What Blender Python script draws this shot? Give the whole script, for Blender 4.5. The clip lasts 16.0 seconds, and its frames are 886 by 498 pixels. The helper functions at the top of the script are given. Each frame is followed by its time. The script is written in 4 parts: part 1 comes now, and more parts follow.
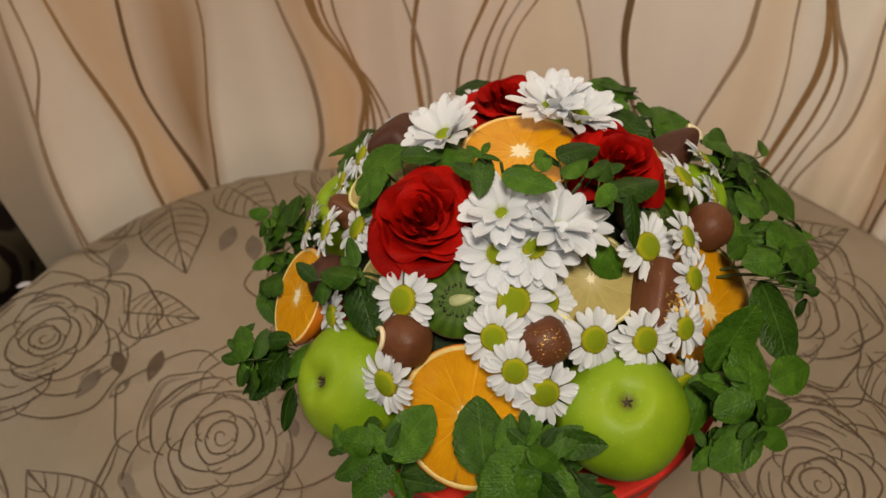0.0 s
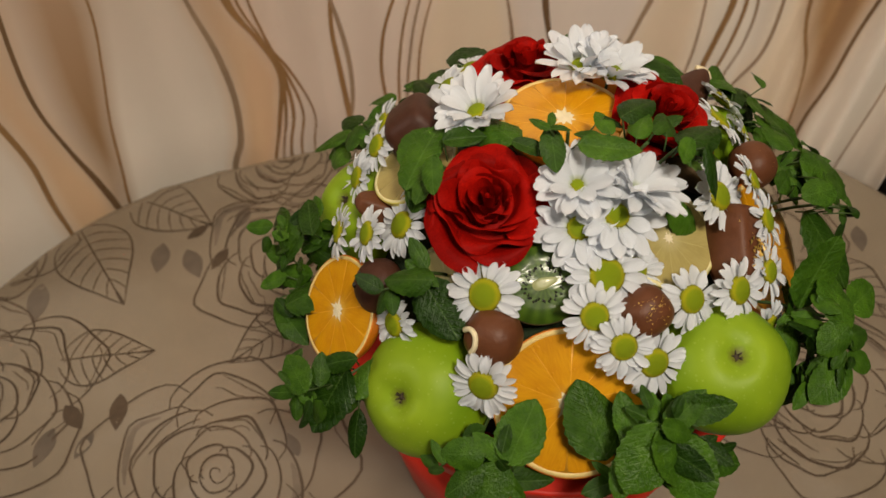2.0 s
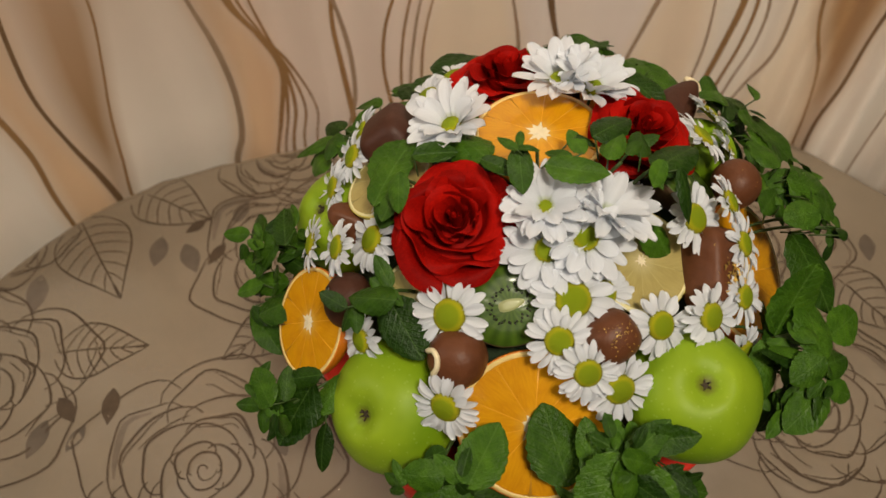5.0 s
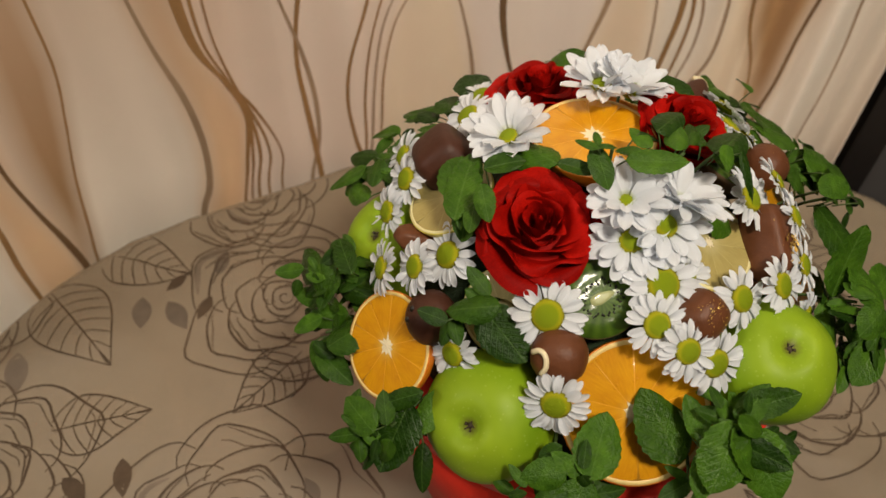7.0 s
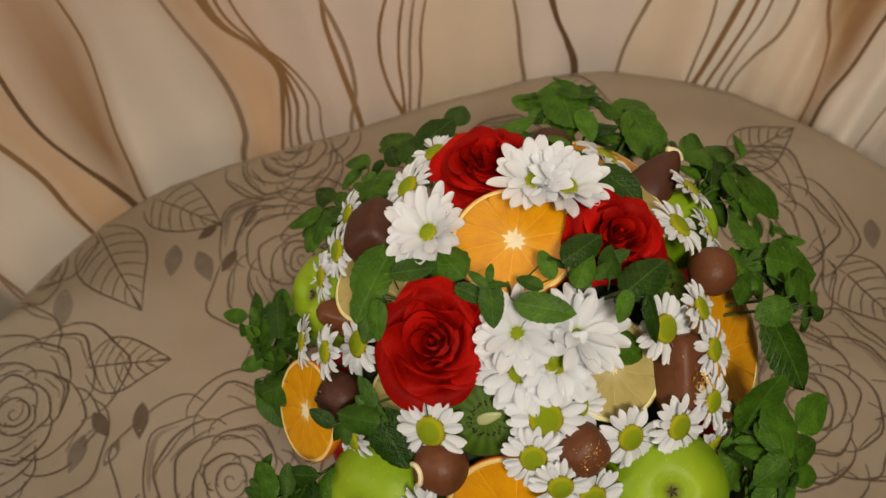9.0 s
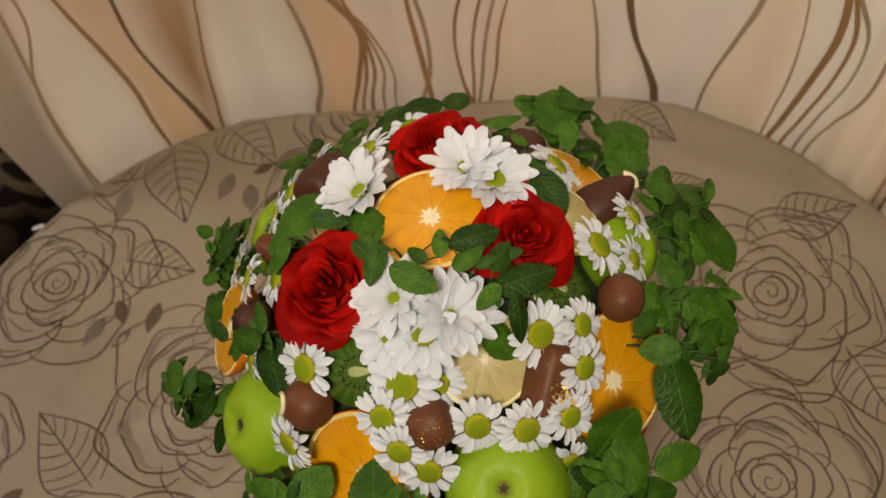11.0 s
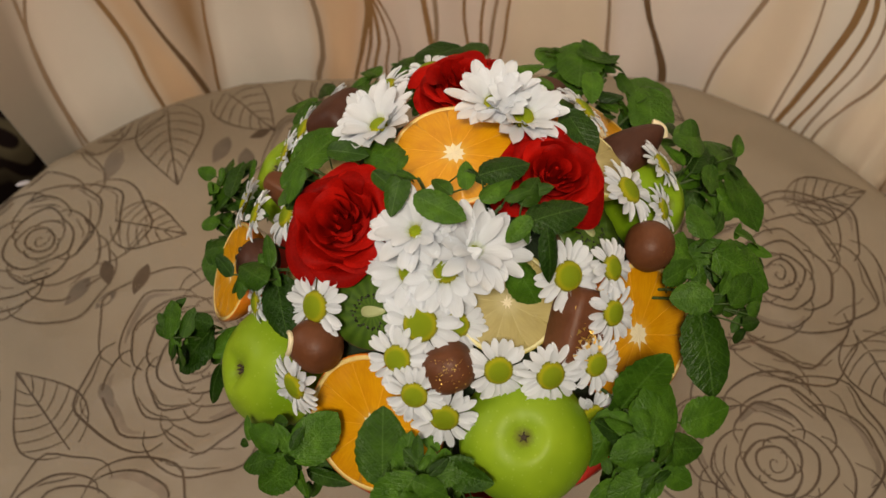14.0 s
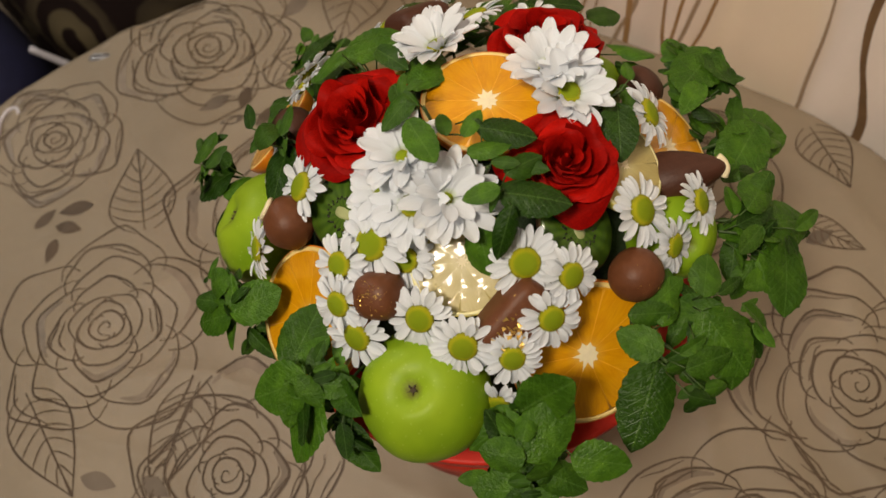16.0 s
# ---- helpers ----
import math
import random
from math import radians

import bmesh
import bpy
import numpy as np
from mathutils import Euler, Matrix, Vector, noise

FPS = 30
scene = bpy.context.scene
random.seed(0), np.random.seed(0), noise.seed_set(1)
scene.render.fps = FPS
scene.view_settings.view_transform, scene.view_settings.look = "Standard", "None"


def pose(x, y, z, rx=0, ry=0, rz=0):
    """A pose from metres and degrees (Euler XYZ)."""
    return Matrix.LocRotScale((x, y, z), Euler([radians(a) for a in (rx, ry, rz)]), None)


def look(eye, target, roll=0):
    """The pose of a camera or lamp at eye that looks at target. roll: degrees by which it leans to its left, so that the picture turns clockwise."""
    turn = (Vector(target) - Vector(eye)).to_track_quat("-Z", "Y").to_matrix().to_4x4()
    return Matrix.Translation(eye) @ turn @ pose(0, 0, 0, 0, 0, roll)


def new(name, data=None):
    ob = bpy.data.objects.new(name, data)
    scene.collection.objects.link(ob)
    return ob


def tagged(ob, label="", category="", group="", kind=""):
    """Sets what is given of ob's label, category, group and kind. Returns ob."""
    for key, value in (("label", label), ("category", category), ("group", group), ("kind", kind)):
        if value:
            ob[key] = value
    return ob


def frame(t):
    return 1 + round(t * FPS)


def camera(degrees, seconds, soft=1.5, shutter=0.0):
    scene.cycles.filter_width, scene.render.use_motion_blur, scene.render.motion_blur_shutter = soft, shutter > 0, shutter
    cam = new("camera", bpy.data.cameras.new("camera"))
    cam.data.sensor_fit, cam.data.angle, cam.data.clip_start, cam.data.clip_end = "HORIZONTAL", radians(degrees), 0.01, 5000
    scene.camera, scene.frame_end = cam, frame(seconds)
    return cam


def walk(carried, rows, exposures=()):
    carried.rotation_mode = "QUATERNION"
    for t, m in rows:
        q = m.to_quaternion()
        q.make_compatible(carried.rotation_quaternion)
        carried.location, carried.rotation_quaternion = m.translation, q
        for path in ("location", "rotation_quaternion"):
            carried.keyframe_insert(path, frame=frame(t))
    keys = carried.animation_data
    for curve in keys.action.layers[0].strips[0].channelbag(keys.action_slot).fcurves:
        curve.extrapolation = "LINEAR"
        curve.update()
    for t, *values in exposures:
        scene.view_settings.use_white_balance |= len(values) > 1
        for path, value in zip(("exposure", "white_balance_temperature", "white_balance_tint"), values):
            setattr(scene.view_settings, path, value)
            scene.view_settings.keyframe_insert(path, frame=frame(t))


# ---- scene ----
cam = camera(58.0, 16.0, soft=1.5)
cam.data.dof.use_dof, cam.data.dof.focus_distance, cam.data.dof.aperture_fstop = True, 0.45, 9.0
PATH = [
    (0, (0.158, 0.184, 1.433), (-0.232, 1.421, -0.089), -4.6),
    (0.5, (0.18, 0.2, 1.427), (-0.264, 1.373, -0.131), -3.0),
    (1, (0.173, 0.208, 1.419), (-0.24, 1.37, -0.155), -2.1),
    (1.5, (0.101, 0.197, 1.422), (-0.123, 1.379, -0.176), -1.4),
    (2, (0.035, 0.201, 1.419), (0.027, 1.416, -0.17), -0.9),
    (2.5, (-0.003, 0.206, 1.429), (0.157, 1.432, -0.143), -0.4),
    (3, (-0.025, 0.213, 1.45), (0.168, 1.43, -0.125), -0.8),
    (3.5, (-0.021, 0.239, 1.468), (0.15, 1.43, -0.129), -1.8),
    (4, (0.016, 0.24, 1.451), (0.095, 1.444, -0.144), -0.4),
    (4.5, (0.058, 0.231, 1.428), (0.004, 1.408, -0.188), -1.8),
    (4.7, (0.068, 0.227, 1.426), (-0.019, 1.397, -0.194), -2.4),
    (6.8, (-0.025, 0.192, 1.417), (0.166, 1.467, -0.112), 0.5),
    (7, (-0.038, 0.207, 1.424), (0.165, 1.449, -0.131), 1.1),
    (7.5, (-0.028, 0.263, 1.454), (0.122, 1.405, -0.181), -1.7),
    (8, (0.006, 0.302, 1.481), (0.046, 1.298, -0.253), -4.4),
    (8.5, (0.057, 0.316, 1.496), (0.008, 1.269, -0.261), -6.3),
    (9, (0.097, 0.321, 1.504), (-0.061, 1.238, -0.266), -9.8),
    (9.5, (0.14, 0.32, 1.507), (-0.136, 1.195, -0.271), -12.4),
    (9.7, (0.159, 0.321, 1.508), (-0.162, 1.17, -0.274), -13.6),
    (11.8, (0.239, 0.298, 1.487), (-0.295, 1.181, -0.226), -12.1),
    (12, (0.234, 0.289, 1.481), (-0.277, 1.181, -0.234), -12.3),
    (12.5, (0.21, 0.269, 1.471), (-0.209, 1.214, -0.241), -10.8),
    (13, (0.182, 0.26, 1.465), (-0.188, 1.231, -0.244), -10.1),
    (13.5, (0.174, 0.261, 1.464), (-0.184, 1.227, -0.25), -10.0),
    (14, (0.211, 0.285, 1.465), (-0.246, 1.185, -0.262), -8.1),
    (14.5, (0.251, 0.312, 1.463), (-0.365, 1.106, -0.267), -7.6),
    (15, (0.281, 0.33, 1.458), (-0.472, 1.009, -0.266), -7.2),
    (15.5, (0.308, 0.343, 1.454), (-0.515, 0.936, -0.27), -6.8),
    (16, (0.305, 0.356, 1.451), (-0.482, 0.862, -0.316), -10.0),
]
walk(cam, [(t, look(eye, target, roll)) for t, eye, target, roll in PATH], ((0.0, -0.08), (1.0, -0.10), (2.0, -0.13), (3.0, -0.05), (3.5, 0.0), (4.5, -0.11), (7.0, 0.02), (8.0, -0.09), (9.5, -0.12), (12.0, -0.08), (14.0, -0.10), (15.0, -0.03), (15.5, 0.02), (16.0, -0.02)))

# ---- light ----
world = bpy.data.worlds.new("world")
world.use_nodes = True
world.node_tree.nodes["Background"].inputs[0].default_value = (1.0, 0.85, 0.68, 1)
world.node_tree.nodes["Background"].inputs[1].default_value = 0.012
scene.world = world


def area_lamp(name, eye, target, size, watts, colour):
    data = bpy.data.lights.new(name, "AREA")
    data.shape, data.size, data.energy, data.color = "DISK", size, watts, colour
    ob = new(name, data)
    ob.matrix_world = look(eye, target)
    return ob


area_lamp("ceiling_light", (0.30, -0.16, 2.40), (0.10, 1.25, 1.40), 0.30, 22.3, (1.0, 0.875, 0.715))
# unseen extra lamp, added to give the west side of the cloth its sheen
area_lamp("second_ceiling_light", (-1.85, 0.15, 2.44), (-1.1, 0.22, 0.9), 0.5, 15.5, (1.0, 0.93, 0.83))

# ---- materials ----


class Nodes:
    """A small builder of node materials."""

    def __init__(self, name):
        self.mat = bpy.data.materials.new(name)
        self.mat.use_nodes = True
        self.tree = self.mat.node_tree
        self.bsdf = self.tree.nodes["Principled BSDF"]
        self.coord = self.tree.nodes.new("ShaderNodeTexCoord").outputs["Object"]

    def add(self, kind, **inputs):
        n = self.tree.nodes.new(kind)
        for key, value in inputs.items():
            self.put(n.inputs[key.replace("_", " ")], value)
        return n

    def put(self, socket, value):
        if isinstance(value, bpy.types.NodeSocket):
            self.tree.links.new(value, socket)
        else:
            socket.default_value = value

    def scaled(self, v, coord=None):
        n = self.add("ShaderNodeMapping", Vector=coord or self.coord)
        n.inputs["Scale"].default_value = v if isinstance(v, tuple) else (v, v, v)
        return n.outputs["Vector"]

    def noise(self, scale, detail=3.0, rough=0.55, coord=None):
        n = self.add("ShaderNodeTexNoise", Vector=self.scaled(scale, coord), Scale=1.0, Detail=detail, Roughness=rough)
        return n.outputs["Fac"]

    def ramp(self, fac, *stops):
        n = self.add("ShaderNodeValToRGB", Fac=fac)
        els = n.color_ramp.elements
        while len(els) < len(stops):
            els.new(0.5)
        for el, (at, colour) in zip(els, stops):
            el.position, el.color = at, (*colour, 1)
        return n.outputs["Color"]

    def mix(self, fac, a, b, blend="MIX"):
        n = self.tree.nodes.new("ShaderNodeMix")
        n.data_type, n.blend_type = "RGBA", blend
        for socket, value in ((n.inputs[0], fac), (n.inputs[6], a), (n.inputs[7], b)):
            self.put(socket, (*value, 1) if isinstance(value, tuple) and len(value) == 3 else value)
        return n.outputs[2]

    def math(self, op, a, b=0.0, c=0.0):
        n = self.tree.nodes.new("ShaderNodeMath")
        n.operation = op
        for socket, value in zip(n.inputs, (a, b, c)):
            self.put(socket, value)
        return n.outputs[0]

    def bump(self, height, strength=0.3, distance=0.001):
        n = self.add("ShaderNodeBump", Height=height, Strength=strength, Distance=distance)
        self.put(self.bsdf.inputs["Normal"], n.outputs["Normal"])

    def set(self, **inputs):
        for key, value in inputs.items():
            socket = self.bsdf.inputs[key.replace("_", " ")]
            self.put(socket, (*value, 1) if isinstance(value, tuple) and len(value) == 3 and socket.type == "RGBA" else value)
        return self.mat

    def thin(self, share, colour):
        """Let a share of the light through, as thin petals and leaves do."""
        glow = self.add("ShaderNodeBsdfTranslucent", Color=colour)
        both = self.add("ShaderNodeMixShader", Fac=share)
        self.put(both.inputs[1], self.bsdf.outputs[0])
        self.put(both.inputs[2], glow.outputs[0])
        self.put(self.tree.nodes["Material Output"].inputs["Surface"], both.outputs[0])

    def random(self):
        return self.tree.nodes.new("ShaderNodeObjectInfo").outputs["Random"]


def plain(name, colour, rough=0.5, vary=0.2, grain=120.0, bump=0.2, depth=0.0005, **more):
    """A surface of one colour with stains at two scales and a fine relief."""
    m = Nodes(name)
    dark = tuple(c * (1 - vary) for c in colour)
    light = tuple(min(1, c * (1 + vary)) for c in colour)
    fac = m.math("MULTIPLY_ADD", m.noise(grain * 0.12), 0.65, m.math("MULTIPLY", m.noise(grain), 0.35))
    m.bump(m.noise(grain * 2.0, 4.0), bump, depth)
    return m.set(Base_Color=m.ramp(fac, (0.3, dark), (0.7, light)), Roughness=rough, **more)


def petal_white():
    m = Nodes("white_petal")
    sep = m.add("ShaderNodeSeparateXYZ", Vector=m.coord)
    tint = m.ramp(sep.outputs["X"], (0.0, (0.50, 0.58, 0.34)), (0.20, (0.79, 0.825, 0.87)), (1.0, (0.825, 0.86, 0.915)))
    ribs = m.noise((1.2, 26.0, 4.0), 2.0)
    m.bump(ribs, 0.12, 0.010)
    m.thin(0.30, tint)
    return m.set(Base_Color=tint, Roughness=0.65, Specular_IOR_Level=0.25)


def daisy_disc():
    m = Nodes("daisy_disc")
    flat = m.add("ShaderNodeVectorMath", Vector=m.coord)
    flat.operation = "MULTIPLY"
    flat.inputs[1].default_value = (1, 1, 0)
    length = m.tree.nodes.new("ShaderNodeVectorMath")
    length.operation = "LENGTH"
    m.put(length.inputs[0], flat.outputs[0])
    r = length.outputs["Value"]
    grains = m.add("ShaderNodeTexVoronoi", Vector=m.coord, Scale=24.0)
    base = m.ramp(r, (0.0, (0.21, 0.285, 0.006)), (0.62, (0.235, 0.30, 0.006)), (0.82, (0.43, 0.39, 0.008)), (0.94, (0.32, 0.28, 0.010)), (1.0, (0.10, 0.09, 0.010)))
    col = m.mix(m.math("MULTIPLY", grains.outputs["Distance"], 0.45), base, (0.20, 0.28, 0.006))
    m.bump(m.math("SUBTRACT", 1.0, grains.outputs["Distance"]), 0.35, 0.02)
    return m.set(Base_Color=col, Roughness=0.6, Specular_IOR_Level=0.15)


def rose_red():
    m = Nodes("rose_petal")
    fac = m.math("MULTIPLY_ADD", m.noise(70.0), 0.6, m.math("MULTIPLY", m.noise(900.0), 0.4))
    m.bump(m.noise(700.0, 3.0), 0.12, 0.0004)
    red = m.ramp(fac, (0.3, (0.19, 0.0020, 0.0010)), (0.7, (0.43, 0.006, 0.003)))
    red = m.mix(1.0, red, m.mix(m.random(), (0.72, 0.66, 0.66), (1.2, 1.3, 1.2)), "MULTIPLY")
    return m.set(Base_Color=red, Roughness=0.55, Specular_IOR_Level=0.05)


def mint_green():
    m = Nodes("mint_leaf")
    sep = m.add("ShaderNodeSeparateXYZ", Vector=m.coord)
    side = m.math("ABSOLUTE", sep.outputs["Y"])
    rib = m.math("LESS_THAN", side, 0.010)
    wave = m.math("SINE", m.math("MULTIPLY", m.math("SUBTRACT", sep.outputs["X"], m.math("MULTIPLY", side, 1.0)), 52.0))
    vein = m.math("MULTIPLY", m.math("MAXIMUM", m.math("SUBTRACT", wave, 0.80), 0.0), 5.0)
    base = m.ramp(m.noise(3.2, 4.0), (0.3, (0.018, 0.056, 0.0045)), (0.7, (0.045, 0.112, 0.009)))
    tone = m.mix(m.random(), (0.34, 0.42, 0.34), (1.80, 1.68, 1.25))
    col = m.mix(1.0, base, tone, "MULTIPLY")
    col = m.mix(m.math("MULTIPLY", vein, 0.10), col, (0.13, 0.26, 0.04))
    col = m.mix(m.math("MULTIPLY", rib, 0.22), col, (0.15, 0.27, 0.06))
    m.bump(m.math("SUBTRACT", m.math("MULTIPLY", m.noise(16.0, 3.0), 0.8), m.math("MULTIPLY", vein, 0.45)), 0.28, 0.018)
    m.thin(0.06, col)
    return m.set(Base_Color=col, Roughness=0.38, Specular_IOR_Level=0.19)


def apple_skin():
    m = Nodes("green_apple_skin")
    sep = m.add("ShaderNodeSeparateXYZ", Vector=m.coord)
    big = m.noise(45.0, 2.0)
    base = m.ramp(big, (0.3, (0.12, 0.245, 0.004)), (0.72, (0.215, 0.355, 0.008)))
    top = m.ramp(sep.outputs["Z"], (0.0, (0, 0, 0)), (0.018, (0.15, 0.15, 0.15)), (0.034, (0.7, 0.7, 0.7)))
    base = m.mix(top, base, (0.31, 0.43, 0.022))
    flat = m.add("ShaderNodeVectorMath", Vector=m.coord)
    flat.operation = "MULTIPLY"
    flat.inputs[1].default_value = (1, 1, 0)
    away = m.tree.nodes.new("ShaderNodeVectorMath")
    away.operation = "LENGTH"
    m.put(away.inputs[0], flat.outputs[0])
    russet = m.ramp(m.math("MULTIPLY_ADD", m.noise(700.0), 0.003, away.outputs["Value"]), (0.0035, (0.85, 0.85, 0.85)), (0.0072, (0, 0, 0)))
    base = m.mix(russet, base, (0.10, 0.075, 0.022))
    spots = m.add("ShaderNodeTexVoronoi", Vector=m.coord, Scale=260.0)
    dots = m.math("LESS_THAN", spots.outputs["Distance"], 0.16)
    col = m.mix(m.math("MULTIPLY", dots, 0.10), base, (0.60, 0.70, 0.25))
    m.bump(m.noise(900.0, 2.0), 0.04, 0.0003)
    return m.set(Base_Color=col, Roughness=0.46, Specular_IOR_Level=0.20)


def juicy(name, dark, light, core):
    """Wet flesh of a cut citrus: streaks along the segment, glazed."""
    m = Nodes(name)
    sep = m.add("ShaderNodeSeparateXYZ", Vector=m.coord)
    streak = m.noise((130.0, 700.0, 300.0), 3.0)
    fac = m.math("MULTIPLY_ADD", streak, 0.6, m.math("MULTIPLY", m.noise(60.0), 0.4))
    col = m.ramp(fac, (0.35, dark), (0.68, light))
    inner = m.ramp(sep.outputs["X"], (0.003, (0.6, 0.6, 0.6)), (0.009, (0, 0, 0)))
    col = m.mix(inner, col, core)
    drops = m.add("ShaderNodeTexVoronoi", Vector=m.coord, Scale=190.0)
    bead = m.math("MAXIMUM", m.math("SUBTRACT", 0.20, drops.outputs["Distance"]), 0.0)
    m.bump(m.math("MULTIPLY_ADD", bead, 1.2, m.math("MULTIPLY", streak, 0.12)), 0.5, 0.0011)
    gel = m.add("ShaderNodeBump", Height=m.noise(75.0, 1.5), Strength=0.75, Distance=0.0024)
    m.put(m.bsdf.inputs["Coat Normal"], gel.outputs["Normal"])
    return m.set(Base_Color=col, Roughness=0.4, Specular_IOR_Level=0.3, Coat_Weight=0.7, Coat_Roughness=0.02)


def kiwi_flesh():
    m = Nodes("kiwi_flesh")
    sep = m.add("ShaderNodeSeparateXYZ", Vector=m.coord)
    angle = m.math("ARCTAN2", sep.outputs["Y"], sep.outputs["X"])
    wobble = m.math("MULTIPLY_ADD", m.noise(120.0), 1.2, m.math("MULTIPLY", angle, 17.0))
    rays = m.math("MULTIPLY_ADD", m.math("SINE", wobble), 0.5, 0.5)
    soft = m.math("MULTIPLY_ADD", rays, 0.45, m.math("MULTIPLY", m.noise(140.0, 4.0), 0.55))
    flesh = m.mix(soft, (0.022, 0.058, 0.004), (0.085, 0.155, 0.012))
    m.bump(m.noise(260.0, 3.0), 0.3, 0.0008)
    gel = m.add("ShaderNodeBump", Height=m.noise((60.0, 120.0, 60.0), 1.5), Strength=0.6, Distance=0.0024)
    m.put(m.bsdf.inputs["Coat Normal"], gel.outputs["Normal"])
    return m.set(Base_Color=flesh, Roughness=0.45, Specular_IOR_Level=0.2, Coat_Weight=0.5, Coat_Roughness=0.16)


def cloth_print():
    m = Nodes("curtain_cloth")
    at = m.tree.nodes.new("ShaderNodeAttribute")
    at.attribute_name = "print"
    weave = m.noise((900.0, 900.0, 1400.0), 2.0)
    stain = m.noise(9.0, 4.0)
    tone = m.mix(stain, (0.93, 0.93, 0.93), (1.05, 1.05, 1.05))
    m.bump(weave, 0.12, 0.0004)
    return m.set(Base_Color=m.mix(1.0, at.outputs["Color"], tone, "MULTIPLY"), Roughness=0.75, Sheen_Weight=0.15)


def tablecloth_fabric():
    m = Nodes("tablecloth_fabric")
    shade = m.ramp(m.noise(5.0, 5.0), (0.3, (0.262, 0.213, 0.152)), (0.7, (0.334, 0.273, 0.196)))
    weave = m.noise((1500.0, 1500.0, 600.0), 2.0)
    col = m.mix(m.math("MULTIPLY", weave, 0.18), shade, (0.20, 0.16, 0.12))
    m.bump(m.math("MULTIPLY_ADD", m.noise(15.0, 3.0), 6.0, weave), 0.30, 0.0022)
    return m.set(Base_Color=col, Roughness=0.38, Specular_IOR_Level=0.5)


WHITE, DISC, ROSE, MINT, APPLE = petal_white(), daisy_disc(), rose_red(), mint_green(), apple_skin()
ORANGE = juicy("orange_flesh", (0.62, 0.250, 0.0008), (0.73, 0.345, 0.002), (0.84, 0.60, 0.13))
LEMON = juicy("lemon_flesh", (0.37, 0.30, 0.098), (0.45, 0.37, 0.13), (0.62, 0.55, 0.30))
KIWI = kiwi_flesh()
ORANGE_PEEL = plain("orange_peel", (0.72, 0.20, 0.008), 0.35, 0.12, 500.0, 0.5, 0.0008)
LEMON_PEEL = plain("lemon_peel", (0.66, 0.56, 0.10), 0.35, 0.1, 500.0, 0.5, 0.0008)
ZEST = plain("orange_rind_edge", (0.86, 0.64, 0.24), 0.45, 0.12, 700.0)
LEMON_RIND = plain("lemon_rind_edge", (0.78, 0.72, 0.38), 0.45, 0.1, 700.0)
ORANGE_SKIN = plain("orange_membrane", (0.78, 0.37, 0.018), 0.4, 0.1, 500.0, Coat_Weight=0.3, Coat_Roughness=0.1)
PITH = plain("pith", (0.84, 0.74, 0.50), 0.5, 0.1, 500.0)
LEMON_PITH = plain("lemon_pith", (0.47, 0.39, 0.14), 0.4, 0.1, 500.0, Coat_Weight=0.3, Coat_Roughness=0.05)
KIWI_SKIN = plain("kiwi_skin", (0.10, 0.055, 0.02), 0.8, 0.3, 900.0, 0.6, 0.0008)
KIWI_CORE = plain("kiwi_core", (0.40, 0.43, 0.20), 0.4, 0.1, 400.0, Coat_Weight=0.3, Coat_Roughness=0.05)
SEED = plain("kiwi_seed", (0.012, 0.009, 0.007), 0.3, 0.2, 900.0)
CHOC = plain("milk_chocolate", (0.128, 0.044, 0.017), 0.48, 0.2, 220.0, 0.35, 0.0008, Specular_IOR_Level=0.3)
CHOC_DARK = plain("brown_chocolate", (0.062, 0.021, 0.011), 0.5, 0.2, 220.0, 0.35, 0.0008, Specular_IOR_Level=0.3)
CREAM = plain("white_chocolate", (0.80, 0.70, 0.46), 0.4, 0.06, 300.0)
GOLD = plain("gold_flake", (0.92, 0.62, 0.16), 0.45, 0.15, 900.0, Metallic=0.8)
STEM = plain("mint_stem", (0.045, 0.085, 0.015), 0.6, 0.3, 500.0)
CALYX = plain("apple_calyx", (0.05, 0.035, 0.018), 0.85, 0.4, 900.0)
FOAM = plain("floral_foam", (0.018, 0.035, 0.012), 0.95, 0.3, 300.0, 0.6, 0.002)
RED = plain("red_paper", (0.58, 0.024, 0.011), 0.5, 0.12, 90.0, 0.15, 0.0005, Specular_IOR_Level=0.3)
CURTAIN, CLOTH = cloth_print(), tablecloth_fabric()
INK = plain("brown_print", (0.088, 0.058, 0.034), 0.6, 0.35, 160.0)
INK_FAINT = plain("faint_brown_print", (0.215, 0.170, 0.125), 0.5, 0.3, 90.0)
INK_LEAF = plain("grey_leaf_print", (0.15, 0.118, 0.088), 0.55, 0.3, 60.0)
LINE_DARK = plain("dark_brown_line", (0.19, 0.112, 0.052), 0.7, 0.25, 60.0)
LINE_BROWN = plain("golden_brown_line", (0.35, 0.20, 0.080), 0.7, 0.25, 60.0)
LINE_GREY = plain("taupe_line", (0.40, 0.285, 0.185), 0.7, 0.2, 60.0)

# ---- helpers for meshes ----


def solid(name, verts, faces, material, parent=None, label="", smooth=True):
    """One mesh object from vertices and faces; a part when it has a parent."""
    me = bpy.data.meshes.new(name)
    me.from_pydata([tuple(v) for v in verts], [], faces)
    me.materials.append(material)
    me.polygons.foreach_set("use_smooth", [smooth] * len(me.polygons))
    return linked(name, me, parent, label)


def linked(name, me, parent=None, label="", m=None):
    ob = new(name, me)
    if parent is not None:
        ob.parent = parent
    if m is not None:
        ob.matrix_basis = m
    return tagged(ob, label=label)


def thing(name, m, label, category, group=""):
    ob = new(name)
    ob.empty_display_size = 0.01
    ob.matrix_basis = m
    return tagged(ob, label, category, group)


